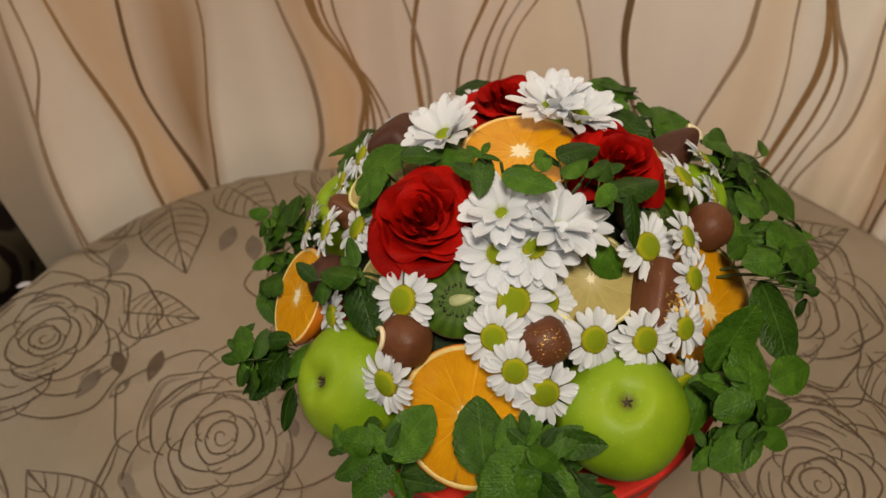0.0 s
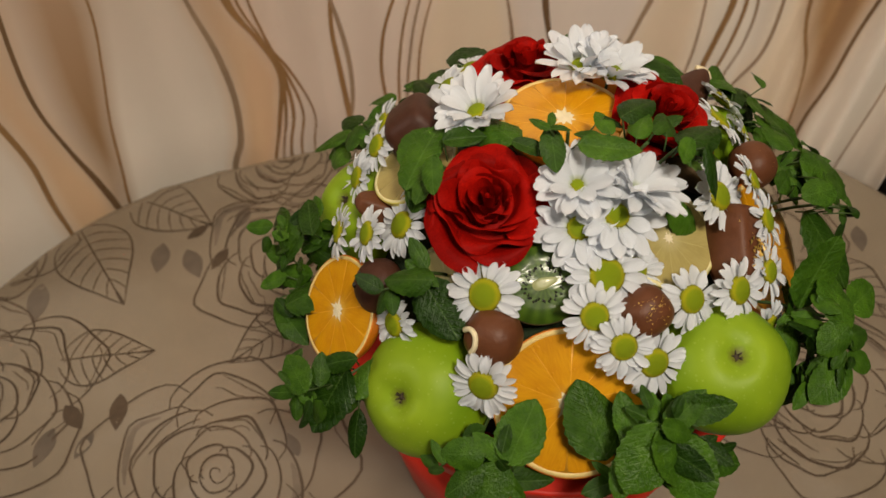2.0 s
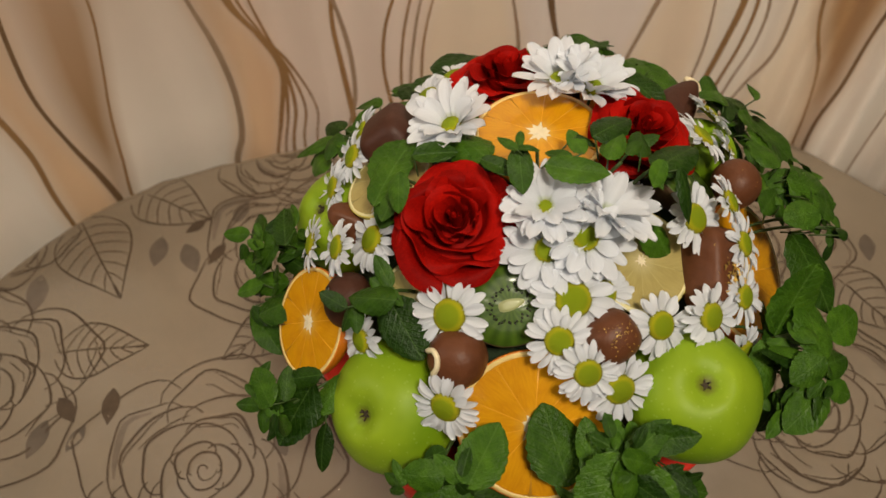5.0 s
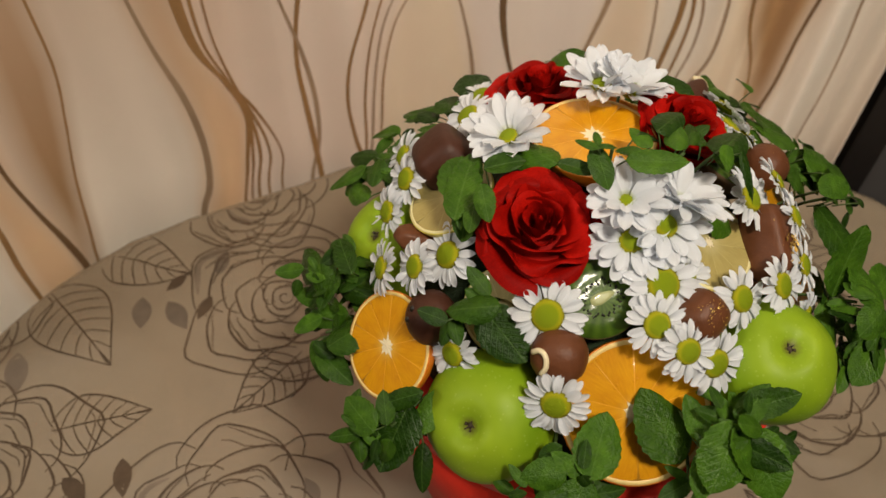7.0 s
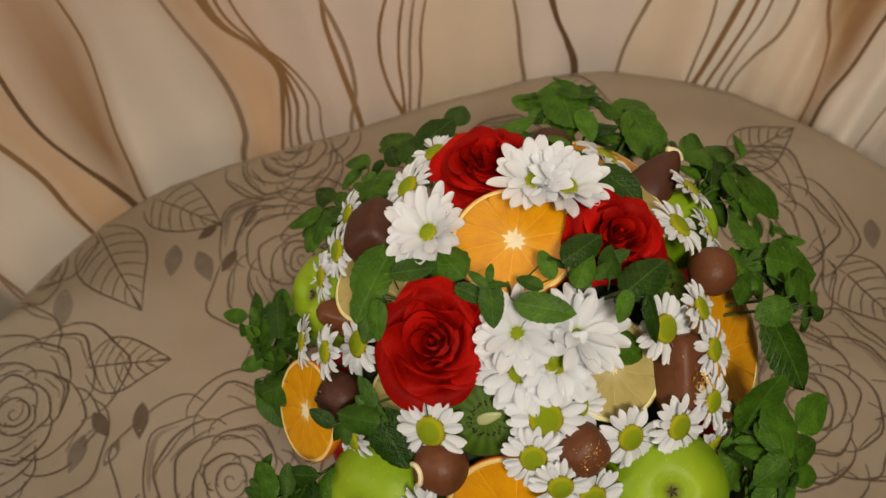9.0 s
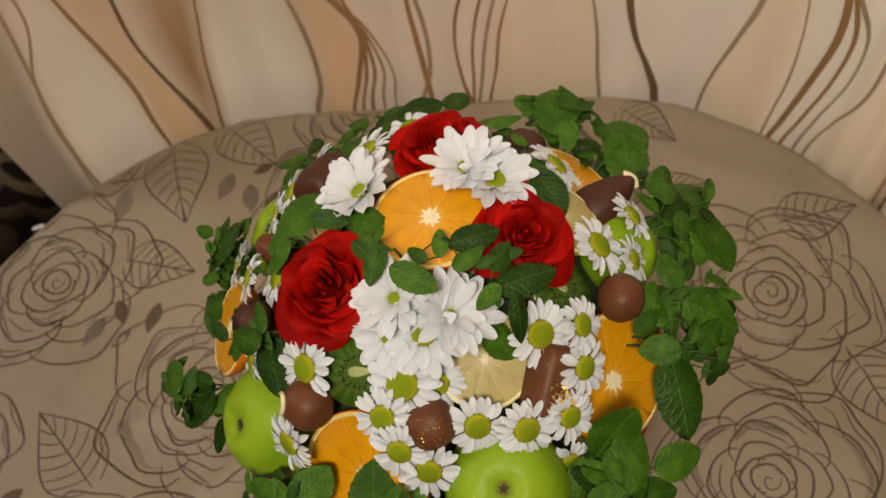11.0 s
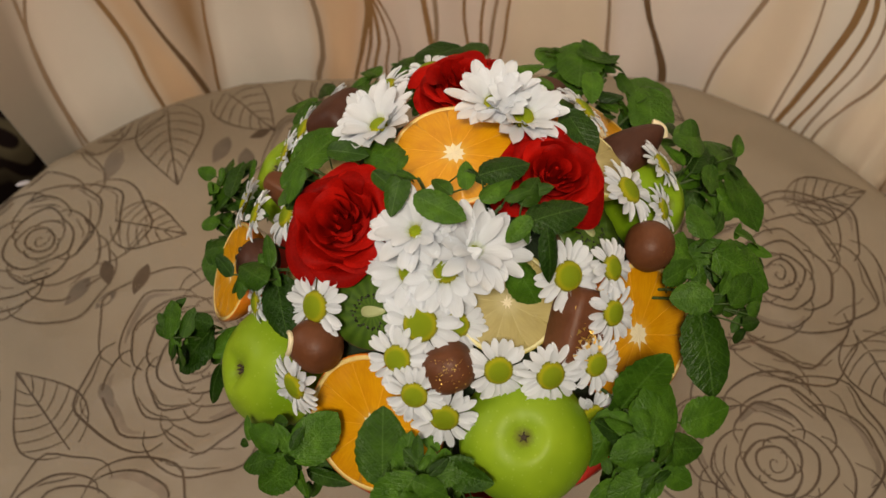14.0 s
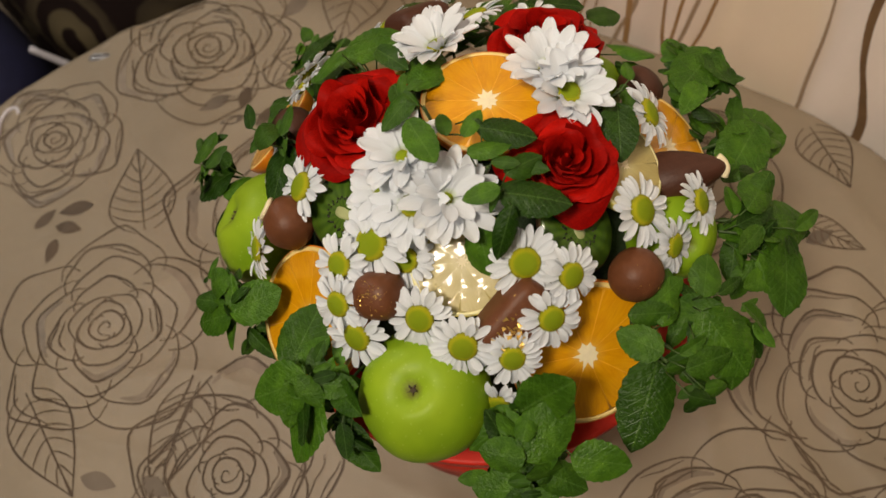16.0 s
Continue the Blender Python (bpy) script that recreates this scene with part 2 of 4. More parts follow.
def grid(rows, cols, at, wrap=False):
    """Vertices at(i, j) on a grid, and its quads."""
    verts = [at(i, j) for i in range(rows) for j in range(cols)]
    faces = []
    for i in range(rows - 1):
        for j in range(cols if wrap else cols - 1):
            k = (j + 1) % cols
            faces.append((i * cols + j, i * cols + k, (i + 1) * cols + k, (i + 1) * cols + j))
    return verts, faces


def turned(profile, sides, lobes=0, depth=0.0):
    """A lathed surface of (radius, height) pairs, closed by fans at both ends."""
    def at(i, j):
        a = 2 * math.pi * j / sides
        r = profile[i][0] * (1 + depth * math.cos(lobes * a))
        return (r * math.cos(a), r * math.sin(a), profile[i][1])
    verts, faces = grid(len(profile), sides, at, True)
    faces.append(tuple(reversed(range(sides))))
    faces.append(tuple(range((len(profile) - 1) * sides, len(profile) * sides)))
    return verts, faces


def tube(points, radius, sides=6):
    """Vertices and faces of a round tube along points."""
    pts = [Vector(p) for p in points]
    verts, faces = [], []
    for i, p in enumerate(pts):
        way = (pts[min(i + 1, len(pts) - 1)] - pts[max(i - 1, 0)]).normalized()
        q = way.to_track_quat("Z", "Y")
        for j in range(sides):
            a = 2 * math.pi * j / sides
            verts.append(p + q @ Vector((radius * math.cos(a), radius * math.sin(a), 0)))
    for i in range(len(pts) - 1):
        for j in range(sides):
            k = (j + 1) % sides
            faces.append((i * sides + j, i * sides + k, (i + 1) * sides + k, (i + 1) * sides + j))
    faces += [tuple(reversed(range(sides))), tuple(range((len(pts) - 1) * sides, len(pts) * sides))]
    return verts, faces


def joined(*pieces):
    verts, faces = [], []
    for v, f in pieces:
        faces += [tuple(k + len(verts) for k in face) for face in f]
        verts += list(v)
    return verts, faces


def smooth_line(values, n):
    """A Catmull-Rom curve through equally spaced tuples, as n points."""
    pts = np.array(values, float)
    pts = np.vstack([2 * pts[0] - pts[1], pts, 2 * pts[-1] - pts[-2]])
    out = []
    for s in np.linspace(0, len(pts) - 3 - 1e-6, n):
        i, u = int(s), s - int(s)
        a, b, c, d = pts[i:i + 4]
        out.append(0.5 * (2 * b + (c - a) * u + (2 * a - 5 * b + 4 * c - d) * u * u + (3 * b - a - 3 * c + d) * u ** 3))
    return np.array(out)


DOME = Vector((0.106, 0.515, 0.975))


def outward(lon, lat):
    lon, lat = radians(lon), radians(lat)
    return Vector((math.cos(lat) * math.cos(lon), math.cos(lat) * math.sin(lon), math.sin(lat)))


def on_dome(lon, lat, r):
    return DOME + r * outward(lon, lat)


def seat(lon, lat, r, spin=0.0, tip=0.0, toward=0.0, scale=1.0):
    """A pose on the dome whose z points outward; tip leans it by degrees towards the azimuth `toward`."""
    n = outward(lon, lat)
    if tip:
        n = (n * math.cos(radians(tip)) + outward(toward, 0) * math.sin(radians(tip))).normalized()
    q = n.to_track_quat("Z", "Y")
    return Matrix.Translation(on_dome(lon, lat, r)) @ q.to_matrix().to_4x4() @ pose(0, 0, 0, 0, 0, spin) @ Matrix.Scale(scale, 4)


def aimed(lon, lat, r, azimuth, rise, spin=0.0):
    """A pose at a place on the dome whose z points to an azimuth and rise of its own."""
    q = outward(azimuth, rise).to_track_quat("Z", "Y")
    return Matrix.Translation(on_dome(lon, lat, r)) @ q.to_matrix().to_4x4() @ pose(0, 0, 0, 0, 0, spin)


# ---- room ----
TABLE = Vector((0.111, 0.311, 0.75))
RIM = ((0, 0.625), (45, 0.622), (60, 0.638), (70, 0.646), (80, 0.646), (87, 0.632), (94, 0.612), (104, 0.597), (110, 0.593), (116, 0.601), (121, 0.611),
       (126, 0.624), (131, 0.636), (137, 0.644), (150, 0.645), (160, 0.636), (180, 0.618), (270, 0.620), (360, 0.625))


def rim(theta):
    """The table's edge, a slightly uneven round, at an azimuth in degrees."""
    return float(np.interp(theta % 360, [a for a, _ in RIM], [r for _, r in RIM]))


def slab(name, x0, y0, z0, x1, y1, z1, material, parent=None, label=""):
    v = [(x, y, z) for z in (z0, z1) for y in (y0, y1) for x in (x0, x1)]
    f = [(0, 2, 3, 1), (4, 5, 7, 6), (0, 1, 5, 4), (2, 6, 7, 3), (0, 4, 6, 2), (1, 3, 7, 5)]
    return solid(name, v, f, material, parent, label, False)


WALL = plain("wall_paint", (0.30, 0.265, 0.22), 0.85, 0.06, 20.0)
FLOOR = plain("floor_carpet", (0.20, 0.155, 0.11), 0.9, 0.25, 40.0, 0.6, 0.003)
CEIL = plain("ceiling_paint", (0.55, 0.53, 0.49), 0.9, 0.04, 20.0)
tagged(slab("floor", -2.6, -2.2, -0.1, 2.2, 2.2, 0.0, FLOOR), "brown carpeted floor of the room", "floor", kind="structure")
tagged(slab("ceiling", -2.6, -2.2, 2.5, 2.2, 2.2, 2.6, CEIL), "plain white painted ceiling", "ceiling", kind="structure")
tagged(slab("wall_north", -2.6, 2.2, 0.0, 2.2, 2.3, 2.5, WALL), "plain beige wall behind the curtain", "wall", kind="structure")
tagged(slab("wall_south", -2.6, -2.3, 0.0, 2.2, -2.2, 2.5, WALL), "plain beige wall", "wall", kind="structure")
tagged(slab("wall_west", -2.7, -2.3, 0.0, -2.6, 2.3, 2.5, WALL), "plain beige wall", "wall", kind="structure")
tagged(slab("wall_east", 2.2, -2.3, 0.0, 2.3, 2.3, 2.5, WALL), "plain beige wall", "wall", kind="structure")

# ---- table and tablecloth ----
WOOD = plain("table_wood", (0.16, 0.09, 0.045), 0.5, 0.25, 40.0)
table = thing("round_table", pose(TABLE.x, TABLE.y, 0), "round dark wooden table under a printed cloth", "table")
top_v, top_f = turned([(0.96, 0.715), (0.985, 0.72), (0.990, 0.735), (0.985, 0.744), (0.96, 0.746)], 120)
solid("tabletop", [(x * rim(math.degrees(math.atan2(y, x))), y * rim(math.degrees(math.atan2(y, x))), z) for x, y, z in top_v], top_f, WOOD, table)
solid("pedestal", *turned([(0.26, 0.0), (0.26, 0.02), (0.10, 0.06), (0.055, 0.12), (0.05, 0.6), (0.12, 0.7), (0.12, 0.715)], 32), WOOD, table)


def cloth_height(x, y):
    """Low creases of the cloth as it lies on the table."""
    swell = 0.0052 * noise.noise(Vector((x * 7, y * 10, 0.3))) + 0.0028 * noise.noise(Vector((x * 16 + y * 9, y * 15, 4.0)))
    ridge = (1 - abs(noise.noise(Vector((x * 6 + y * 4, y * 9 - x * 3, 7.0))))) ** 7
    return 0.7522 + swell + 0.0048 * ridge


def cloth_at(i, j):
    a = 2 * math.pi * j / 240
    edge = rim(math.degrees(a))
    if i <= 88:
        r = (edge - 0.008) * (i + 0.02) / 88
        x, y = TABLE.x + r * math.cos(a), TABLE.y + r * math.sin(a)
        return (x, y, cloth_height(x, y))
    k = i - 88
    fold = 0.5 + 0.5 * math.sin(17 * a + 1.3 * math.sin(3 * a))
    bend = min(1.0, k / 4)
    r = edge - 0.008 + 0.008 * math.sin(bend * math.pi / 2) + 0.03 * (0.15 if 40 < math.degrees(a) < 155 else 1.0) * fold * max(0, k - 4) / 12
    z = 0.752 - 0.012 * (1 - math.cos(bend * math.pi / 2)) - max(0, k - 4) * 0.022
    return (TABLE.x + r * math.cos(a), TABLE.y + r * math.sin(a), z)


cloth = solid("tablecloth", *grid(105, 240, cloth_at, True), CLOTH)
tagged(cloth, "beige tablecloth printed with brown rose outlines on the round table", "tablecloth")


def strip(line, width, pinch=0.45):
    """A flat ribbon of print lying on the cloth along 2D points, thinner at its ends."""
    pts = np.array(line, float)
    width = 1.05 * width
    way = np.gradient(pts, axis=0)
    way /= np.maximum(np.linalg.norm(way, axis=1, keepdims=True), 1e-9)
    side = np.c_[-way[:, 1], way[:, 0]]
    n = len(pts)
    verts, faces = [], []
    for i in range(n):
        w = 0.5 * width * (pinch + (1 - pinch) * math.sin(math.pi * (i + 0.5) / n))
        for s in (-1, 1):
            x, y = pts[i] + s * w * side[i]
            verts.append((x, y, cloth_height(x, y) + 0.0007))
    for i in range(n - 1):
        faces.append((2 * i, 2 * i + 1, 2 * i + 3, 2 * i + 2))
    return verts, faces


def inside(line):
    pts = np.array(line)
    return all(math.hypot(x - TABLE.x, y - TABLE.y) < rim(math.degrees(math.atan2(y - TABLE.y, x - TABLE.x))) - 0.009 for x, y in pts)


def printed_rose(x, y, size, turn):
    """A rose drawn in strokes: the rolled heart, and the lines of its petals."""
    rng = random.Random(int(1000 * (x + 3 * y)))
    strokes, shades = [], []

    def lay(line, width):
        line = [(x + p[0], y + p[1]) for p in line]
        line = [p for p in line if inside([p])]
        if len(line) > 3:
            strokes.append(strip(line, width))
    lay([(size * (0.02 + 0.085 * s + 0.012 * math.sin(7 * s + x)) * math.cos(turn + 6.0 * s), size * (0.02 + 0.10 * s) * math.sin(turn + 6.0 * s)) for s in np.linspace(0, 1, 22)], 0.0014)
    for ring, (r, petals) in enumerate(((0.17, 2), (0.27, 3), (0.40, 3), (0.55, 4), (0.73, 4), (0.92, 5), (1.14, 5))):
        start = turn + ring * 1.1 + rng.uniform(-0.3, 0.3)
        for k in range(petals):
            a0 = start + 2 * math.pi * (k - 0.10) / petals
            a1 = start + 2 * math.pi * (k + 1.12) / petals
            dip, push, corner = rng.uniform(0.66, 0.80), rng.uniform(0.97, 1.10), rng.uniform(0.30, 0.70)
            line = []
            for s in np.linspace(0, 1, 19):
                bow = math.sin(math.pi * s) ** 0.6
                peak = 0.08 * math.exp(-((s - corner) / 0.10) ** 2) + 0.015 * math.sin(13 * s + k)
                rr = size * r * (dip + (push - dip) * bow + peak)
                a = a0 + (a1 - a0) * s
                line.append((rr * math.cos(a), rr * math.sin(a)))
            lay(line, rng.uniform(0.0018, 0.0026))
            if ring > 2:
                for inset in (0.92, 0.80)[:rng.choice((0, 1, 2))]:
                    first = rng.randrange(2, 8)
                    part_line = line[first:first + rng.randrange(6, 10)]
                    mid = (len(part_line) - 1) / 2
                    lay([(p[0] * (inset + 0.05 * abs(n - mid) / mid), p[1] * (inset + 0.05 * abs(n - mid) / mid)) for n, p in enumerate(part_line)], rng.uniform(0.0010, 0.0018))
                if rng.random() < 0.25:
                    shades.append([(x + p[0] * 0.94, y + p[1] * 0.94) for p in line[4:15]])
    heart = None
    for v, f in strokes:
        if heart is None:
            heart = solid("printed_rose", v, f, INK, cloth, "brown outline of a rose")
        else:
            solid("petal_line", v, f, INK, heart)
    for line in shades:
        if inside(line):
            v, f = strip(line, rng.uniform(0.005, 0.009), 0.1)
            solid("petal_shade", [(a, b, c - 0.0003) for a, b, c in v], f, INK_FAINT, heart)


def printed_leaf(x0, y0, x1, y1, wide=0.30):
    """A leaf drawn in outline with its veins."""
    base, tip = np.array((x0, y0)), np.array((x1, y1))
    way = tip - base
    size = float(np.hypot(*way))
    way, side = way / size, np.array((-way[1], way[0])) / size
    half = lambda s: wide * size * (math.sin(math.pi * min(1, s * 0.97 + 0.03) ** 0.72)) * (1 - 0.25 * s)
    strokes = []

    def lay(name, line, width):
        line = [p for p in line if inside([p])]
        if len(line) > 2:
            strokes.append((name, strip(line, width)))
    for s in (-1, 1):
        lay("outline", [base + way * size * t + s * side * half(t) for t in np.linspace(0, 1, 18)], 0.0019)
    lay("vein", [base + way * size * t for t in np.linspace(0, 1, 8)], 0.0017)
    for s in (-1, 1):
        for t in np.linspace(0.1, 0.82, 7):
            a = base + way * size * t
            end = min(1, t + 0.16)
            b = base + way * size * end + s * side * half(end) * 0.96
            mid = (a + b) / 2 - way * size * 0.05
            lay("vein", [a * (1 - u) ** 2 + 2 * mid * u * (1 - u) + b * u * u for u in np.linspace(0, 1, 6)], 0.0013)
    first = None
    for name, (v, f) in strokes:
        if first is None:
            first = solid("printed_leaf", v, f, INK, cloth, "brown veined leaf outline")
        else:
            solid(name, v, f, INK, first)


def printed_leaflet(x0, y0, x1, y1, material):
    base, tip = np.array((x0, y0)), np.array((x1, y1))
    way = tip - base
    size = float(np.hypot(*way))
    side = np.array((-way[1], way[0])) / size
    verts = []
    for t in np.linspace(0, 1, 12):
        w = 0.23 * size * math.sin(math.pi * t ** 0.85)
        for s in (-1, 1):
            x, y = base + way * t + s * side * w
            verts.append((x, y, cloth_height(x, y) + 0.0006))
    if inside([v[:2] for v in verts]):
        solid("printed_leaflet", verts, [(2 * i, 2 * i + 1, 2 * i + 3, 2 * i + 2) for i in range(11)], material, cloth, "small filled grey-brown leaf")


for x, y, size, turn in ((-0.165, 0.468, 0.095, 0.4), (-0.400, 0.535, 0.095, 1.2), (-0.410, 0.334, 0.070, 2.1), (-0.170, 0.262, 0.090, 0.2),
                         (0.347, 0.727, 0.092, 2.6), (0.372, 0.541, 0.088, 0.9), (-0.150, 0.850, 0.070, 1.9), (-0.120, 0.700, 0.085, 0.3),
                         (0.030, 0.270, 0.085, 1.5), (-0.43, 0.72, 0.06, 0.4), (0.47, 0.36, 0.09, 0.8), (0.18, 0.02, 0.09, 2.2), (-0.25, 0.02, 0.09, 0.9),
                         (0.25, 0.27, 0.09, 1.1), (0.56, 0.60, 0.06, 1.0), (0.10, 0.79, 0.08, 0.7)):
    printed_rose(x, y, size, turn)
for leaf in ((-0.357, 0.740, -0.287, 0.643), (-0.308, 0.785, -0.216, 0.746), (-0.334, 0.582, -0.243, 0.588), (-0.105, 0.631, -0.171, 0.576),
             (-0.234, 0.347, -0.330, 0.396), (0.151, 0.922, 0.223, 0.888), (0.342, 0.809, 0.415, 0.850), (0.422, 0.687, 0.480, 0.615)):
    printed_leaf(*leaf, wide=0.36)
for leaf in ((-0.167, 0.169, -0.049, 0.156), (-0.060, 0.300, 0.000, 0.206), (0.211, 0.826, 0.273, 0.839), (-0.33, 0.17, -0.27, 0.09), (0.33, 0.36, 0.27, 0.44)):
    printed_leaf(*leaf, wide=0.27)
for k, leaflet in enumerate(((-0.377, 0.670, -0.373, 0.623), (-0.265, 0.723, -0.263, 0.682), (-0.239, 0.715, -0.218, 0.677), (-0.222, 0.747, -0.242, 0.729),
                             (-0.195, 0.714, -0.208, 0.687), (-0.266, 0.544, -0.262, 0.507), (-0.317, 0.535, -0.294, 0.510), (-0.282, 0.507, -0.291, 0.480),
                             (-0.321, 0.513, -0.326, 0.474), (-0.302, 0.324, -0.322, 0.290), (-0.309, 0.280, -0.282, 0.299), (-0.325, 0.261, -0.329, 0.291),
                             (-0.293, 0.274, -0.278, 0.250), (-0.242, 0.413, -0.218, 0.396), (-0.096, 0.483, -0.108, 0.504), (0.230, 0.809, 0.240, 0.838),
                             (0.472, 0.735, 0.467, 0.700), (0.452, 0.845, 0.474, 0.830), (-0.022, 0.211, 0.010, 0.221), (-0.189, 0.740, -0.180, 0.772),
                             (-0.400, 0.690, -0.425, 0.665), (0.265, 0.925, 0.290, 0.915), (-0.06, 0.17, -0.03, 0.19))):
    printed_leaflet(*leaflet, INK if k in (3, 4, 5, 6, 9, 10, 11, 12, 21) else INK_LEAF)

# ---- curtain round the back of the table ----


def curtain_radius(theta, z):
    """Distance of the folded cloth from the table's axis."""
    t = radians(theta)
    loose = max(0.0, z - 0.76)
    left, right = min(1.0, max(0.0, (theta - 124) / 10)), min(1.0, max(0.0, (70 - theta) / 8))
    gather = left * 0.008 * math.sin(46 * t + 0.8 + 1.2 * z) + right * 0.0052 * math.sin(112 * t + 1.0 + 1.5 * z)
    return rim(theta) + 0.020 + 0.0105 * math.sin(23 * t + 0.5 + 0.5 * z) + 0.0062 * math.sin(47 * t + 2.0 + 0.6 * z) + gather + 0.02 * loose


def curtain_point(theta, z, proud=0.0):
    r = curtain_radius(theta, z) - proud
    return (TABLE.x + r * math.cos(radians(theta)), TABLE.y + r * math.sin(radians(theta)), z)


LEVELS = (0.72, 0.78, 0.84, 0.90, 0.96, 1.04)
# each print line: its azimuth at the six levels, its width in metres and its ink
LEFT_LINES = (
    ((147.0, 146.6, 146.1, 144.9, 142.4, 141.9), 0.0030, LINE_GREY),
    ((146.5, 146.4, 145.9, 145.0, 144.0, 143.0), 0.0030, LINE_GREY),
    ((137.9, 138.0, 137.8, 138.4, 139.2, 139.7), 0.0050, LINE_BROWN),
    ((133.0, 133.6, 134.6, 135.3, 135.0, 133.9), 0.0065, LINE_DARK),
    ((131.9, 131.1, 130.2, 128.9, 127.9, 127.8), 0.0042, LINE_BROWN),
    ((121.1, 119.7, 119.2, 119.6, 120.7, 121.7), 0.0055, LINE_GREY),
    ((117.0, 115.3, 113.9, 115.5, 117.7, 118.4), 0.0075, LINE_BROWN),
    ((115.8, 114.4, 113.9, 115.2, 116.8, 117.0), 0.0040, LINE_BROWN),
    ((114.7, 113.5, 113.7, 114.8, 115.7, 115.7), 0.0040, LINE_BROWN),
    ((113.4, 112.5, 113.4, 115.4, 117.4, 117.9), 0.0032, LINE_BROWN),
)
MIDDLE_LINES = (
    ((112.0, 111.4, 112.9, 115.4, 117.6, 118.3), 0.0032, LINE_BROWN),
    ((108.8, 107.3, 107.0, 107.6, 108.8, 110.6), 0.0048, LINE_GREY),
    ((107.6, 107.8, 108.1, 108.3, 107.4, 105.2), 0.0062, LINE_BROWN),
    ((102.5, 103.5, 103.9, 103.0, 100.4, 96.4), 0.0066, LINE_BROWN),
    ((102.6, 102.3, 102.0, 100.8, 98.0, 94.8), 0.0036, LINE_BROWN),
    ((102.1, 101.4, 100.7, 99.3, 96.4, 93.7), 0.0036, LINE_GREY),
    ((100.9, 100.0, 99.4, 97.8, 95.0, 92.6), 0.0036, LINE_BROWN),
    ((88.9, 89.4, 89.8, 90.8, 92.3, 93.9), 0.0046, LINE_GREY),
    ((83.6, 84.6, 86.0, 86.9, 86.8, 86.0), 0.0075, LINE_DARK),
)
RIGHT_LINES = (
    ((79.2, 78.6, 77.3, 76.1, 76.0, 75.7), 0.0060, LINE_GREY),
    ((72.2, 71.9, 71.5, 71.7, 72.4, 73.0), 0.0036, LINE_GREY),
    ((71.6, 70.7, 69.8, 69.2, 69.8, 72.0), 0.0060, LINE_BROWN),
    ((70.3, 69.3, 68.3, 68.1, 69.4, 71.6), 0.0036, LINE_BROWN),
    ((69.0, 68.2, 67.1, 67.2, 69.2, 71.4), 0.0036, LINE_GREY),
    ((68.0, 66.8, 65.2, 65.0, 65.6, 66.4), 0.0050, LINE_GREY),
    ((60.3, 60.5, 61.2, 62.7, 63.2, 63.6), 0.0030, LINE_BROWN),
    ((59.2, 59.2, 58.5, 58.2, 57.6, 56.8), 0.0044, LINE_DARK),
    ((54.5, 54.3, 54.0, 54.0, 54.3, 54.5), 0.0030, LINE_GREY),
)
ALL_LINES = LEFT_LINES + MIDDLE_LINES + RIGHT_LINES
CREAM_C, PEACH_C, MAUVE_C, BROWN_C, GREY_C = (0.95, 0.88, 0.78), (0.85, 0.60, 0.37), (0.93, 0.80, 0.70), (0.46, 0.27, 0.12), (0.76, 0.67, 0.57)
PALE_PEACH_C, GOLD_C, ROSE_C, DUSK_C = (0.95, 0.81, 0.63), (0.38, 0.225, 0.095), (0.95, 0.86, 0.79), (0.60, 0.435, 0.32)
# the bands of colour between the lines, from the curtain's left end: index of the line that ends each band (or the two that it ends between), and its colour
# shade of the fold at the curtain's left end, put into the band's colour
SHADED_FOLD_C = (0.36, 0.32, 0.26)
BANDS = ((0, SHADED_FOLD_C), (1, GREY_C), (2, CREAM_C), (3, PEACH_C), ((3, 3, 4), GREY_C), (4, GOLD_C), (5, CREAM_C), (6, PEACH_C), (11, MAUVE_C), (13, MAUVE_C), (16, MAUVE_C), (17, PALE_PEACH_C),
         (18, ROSE_C), (19, ROSE_C), (20, PALE_PEACH_C), (24, CREAM_C), (25, PALE_PEACH_C), (26, BROWN_C), (27, CREAM_C))


def line_theta(angles, z):
    return float(np.interp(z, LEVELS, angles))


def curtain_colour(theta, z):
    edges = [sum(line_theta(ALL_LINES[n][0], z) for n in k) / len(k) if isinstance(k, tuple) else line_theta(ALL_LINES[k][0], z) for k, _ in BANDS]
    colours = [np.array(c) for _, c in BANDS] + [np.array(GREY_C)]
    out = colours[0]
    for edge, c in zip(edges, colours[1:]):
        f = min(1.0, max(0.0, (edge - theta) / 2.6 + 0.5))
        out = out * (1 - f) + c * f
    # the left and middle panels deepen towards the top: part print, part shading to tone them down
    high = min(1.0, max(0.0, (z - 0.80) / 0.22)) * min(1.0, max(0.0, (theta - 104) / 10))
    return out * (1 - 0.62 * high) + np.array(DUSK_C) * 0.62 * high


COLS, ROWS_Z = 492, 46
HEIGHTS = np.concatenate([np.linspace(0.02, 0.70, 10), np.linspace(0.72, 1.15, 26), np.linspace(1.2, 2.42, 10)])
curtain = solid("curtain", *grid(ROWS_Z, COLS, lambda i, j: curtain_point(151.0 - 101.0 * j / (COLS - 1), HEIGHTS[i])), CURTAIN)
tagged(curtain, "cream and peach curtain with wavy brown printed lines behind the table", "curtain")
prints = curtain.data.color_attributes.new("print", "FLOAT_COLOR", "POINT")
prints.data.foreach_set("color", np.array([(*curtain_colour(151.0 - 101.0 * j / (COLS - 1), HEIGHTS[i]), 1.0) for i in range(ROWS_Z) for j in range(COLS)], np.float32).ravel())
thick = curtain.modifiers.new("thickness", "SOLIDIFY")
thick.thickness, thick.offset = 0.0015, -1.0
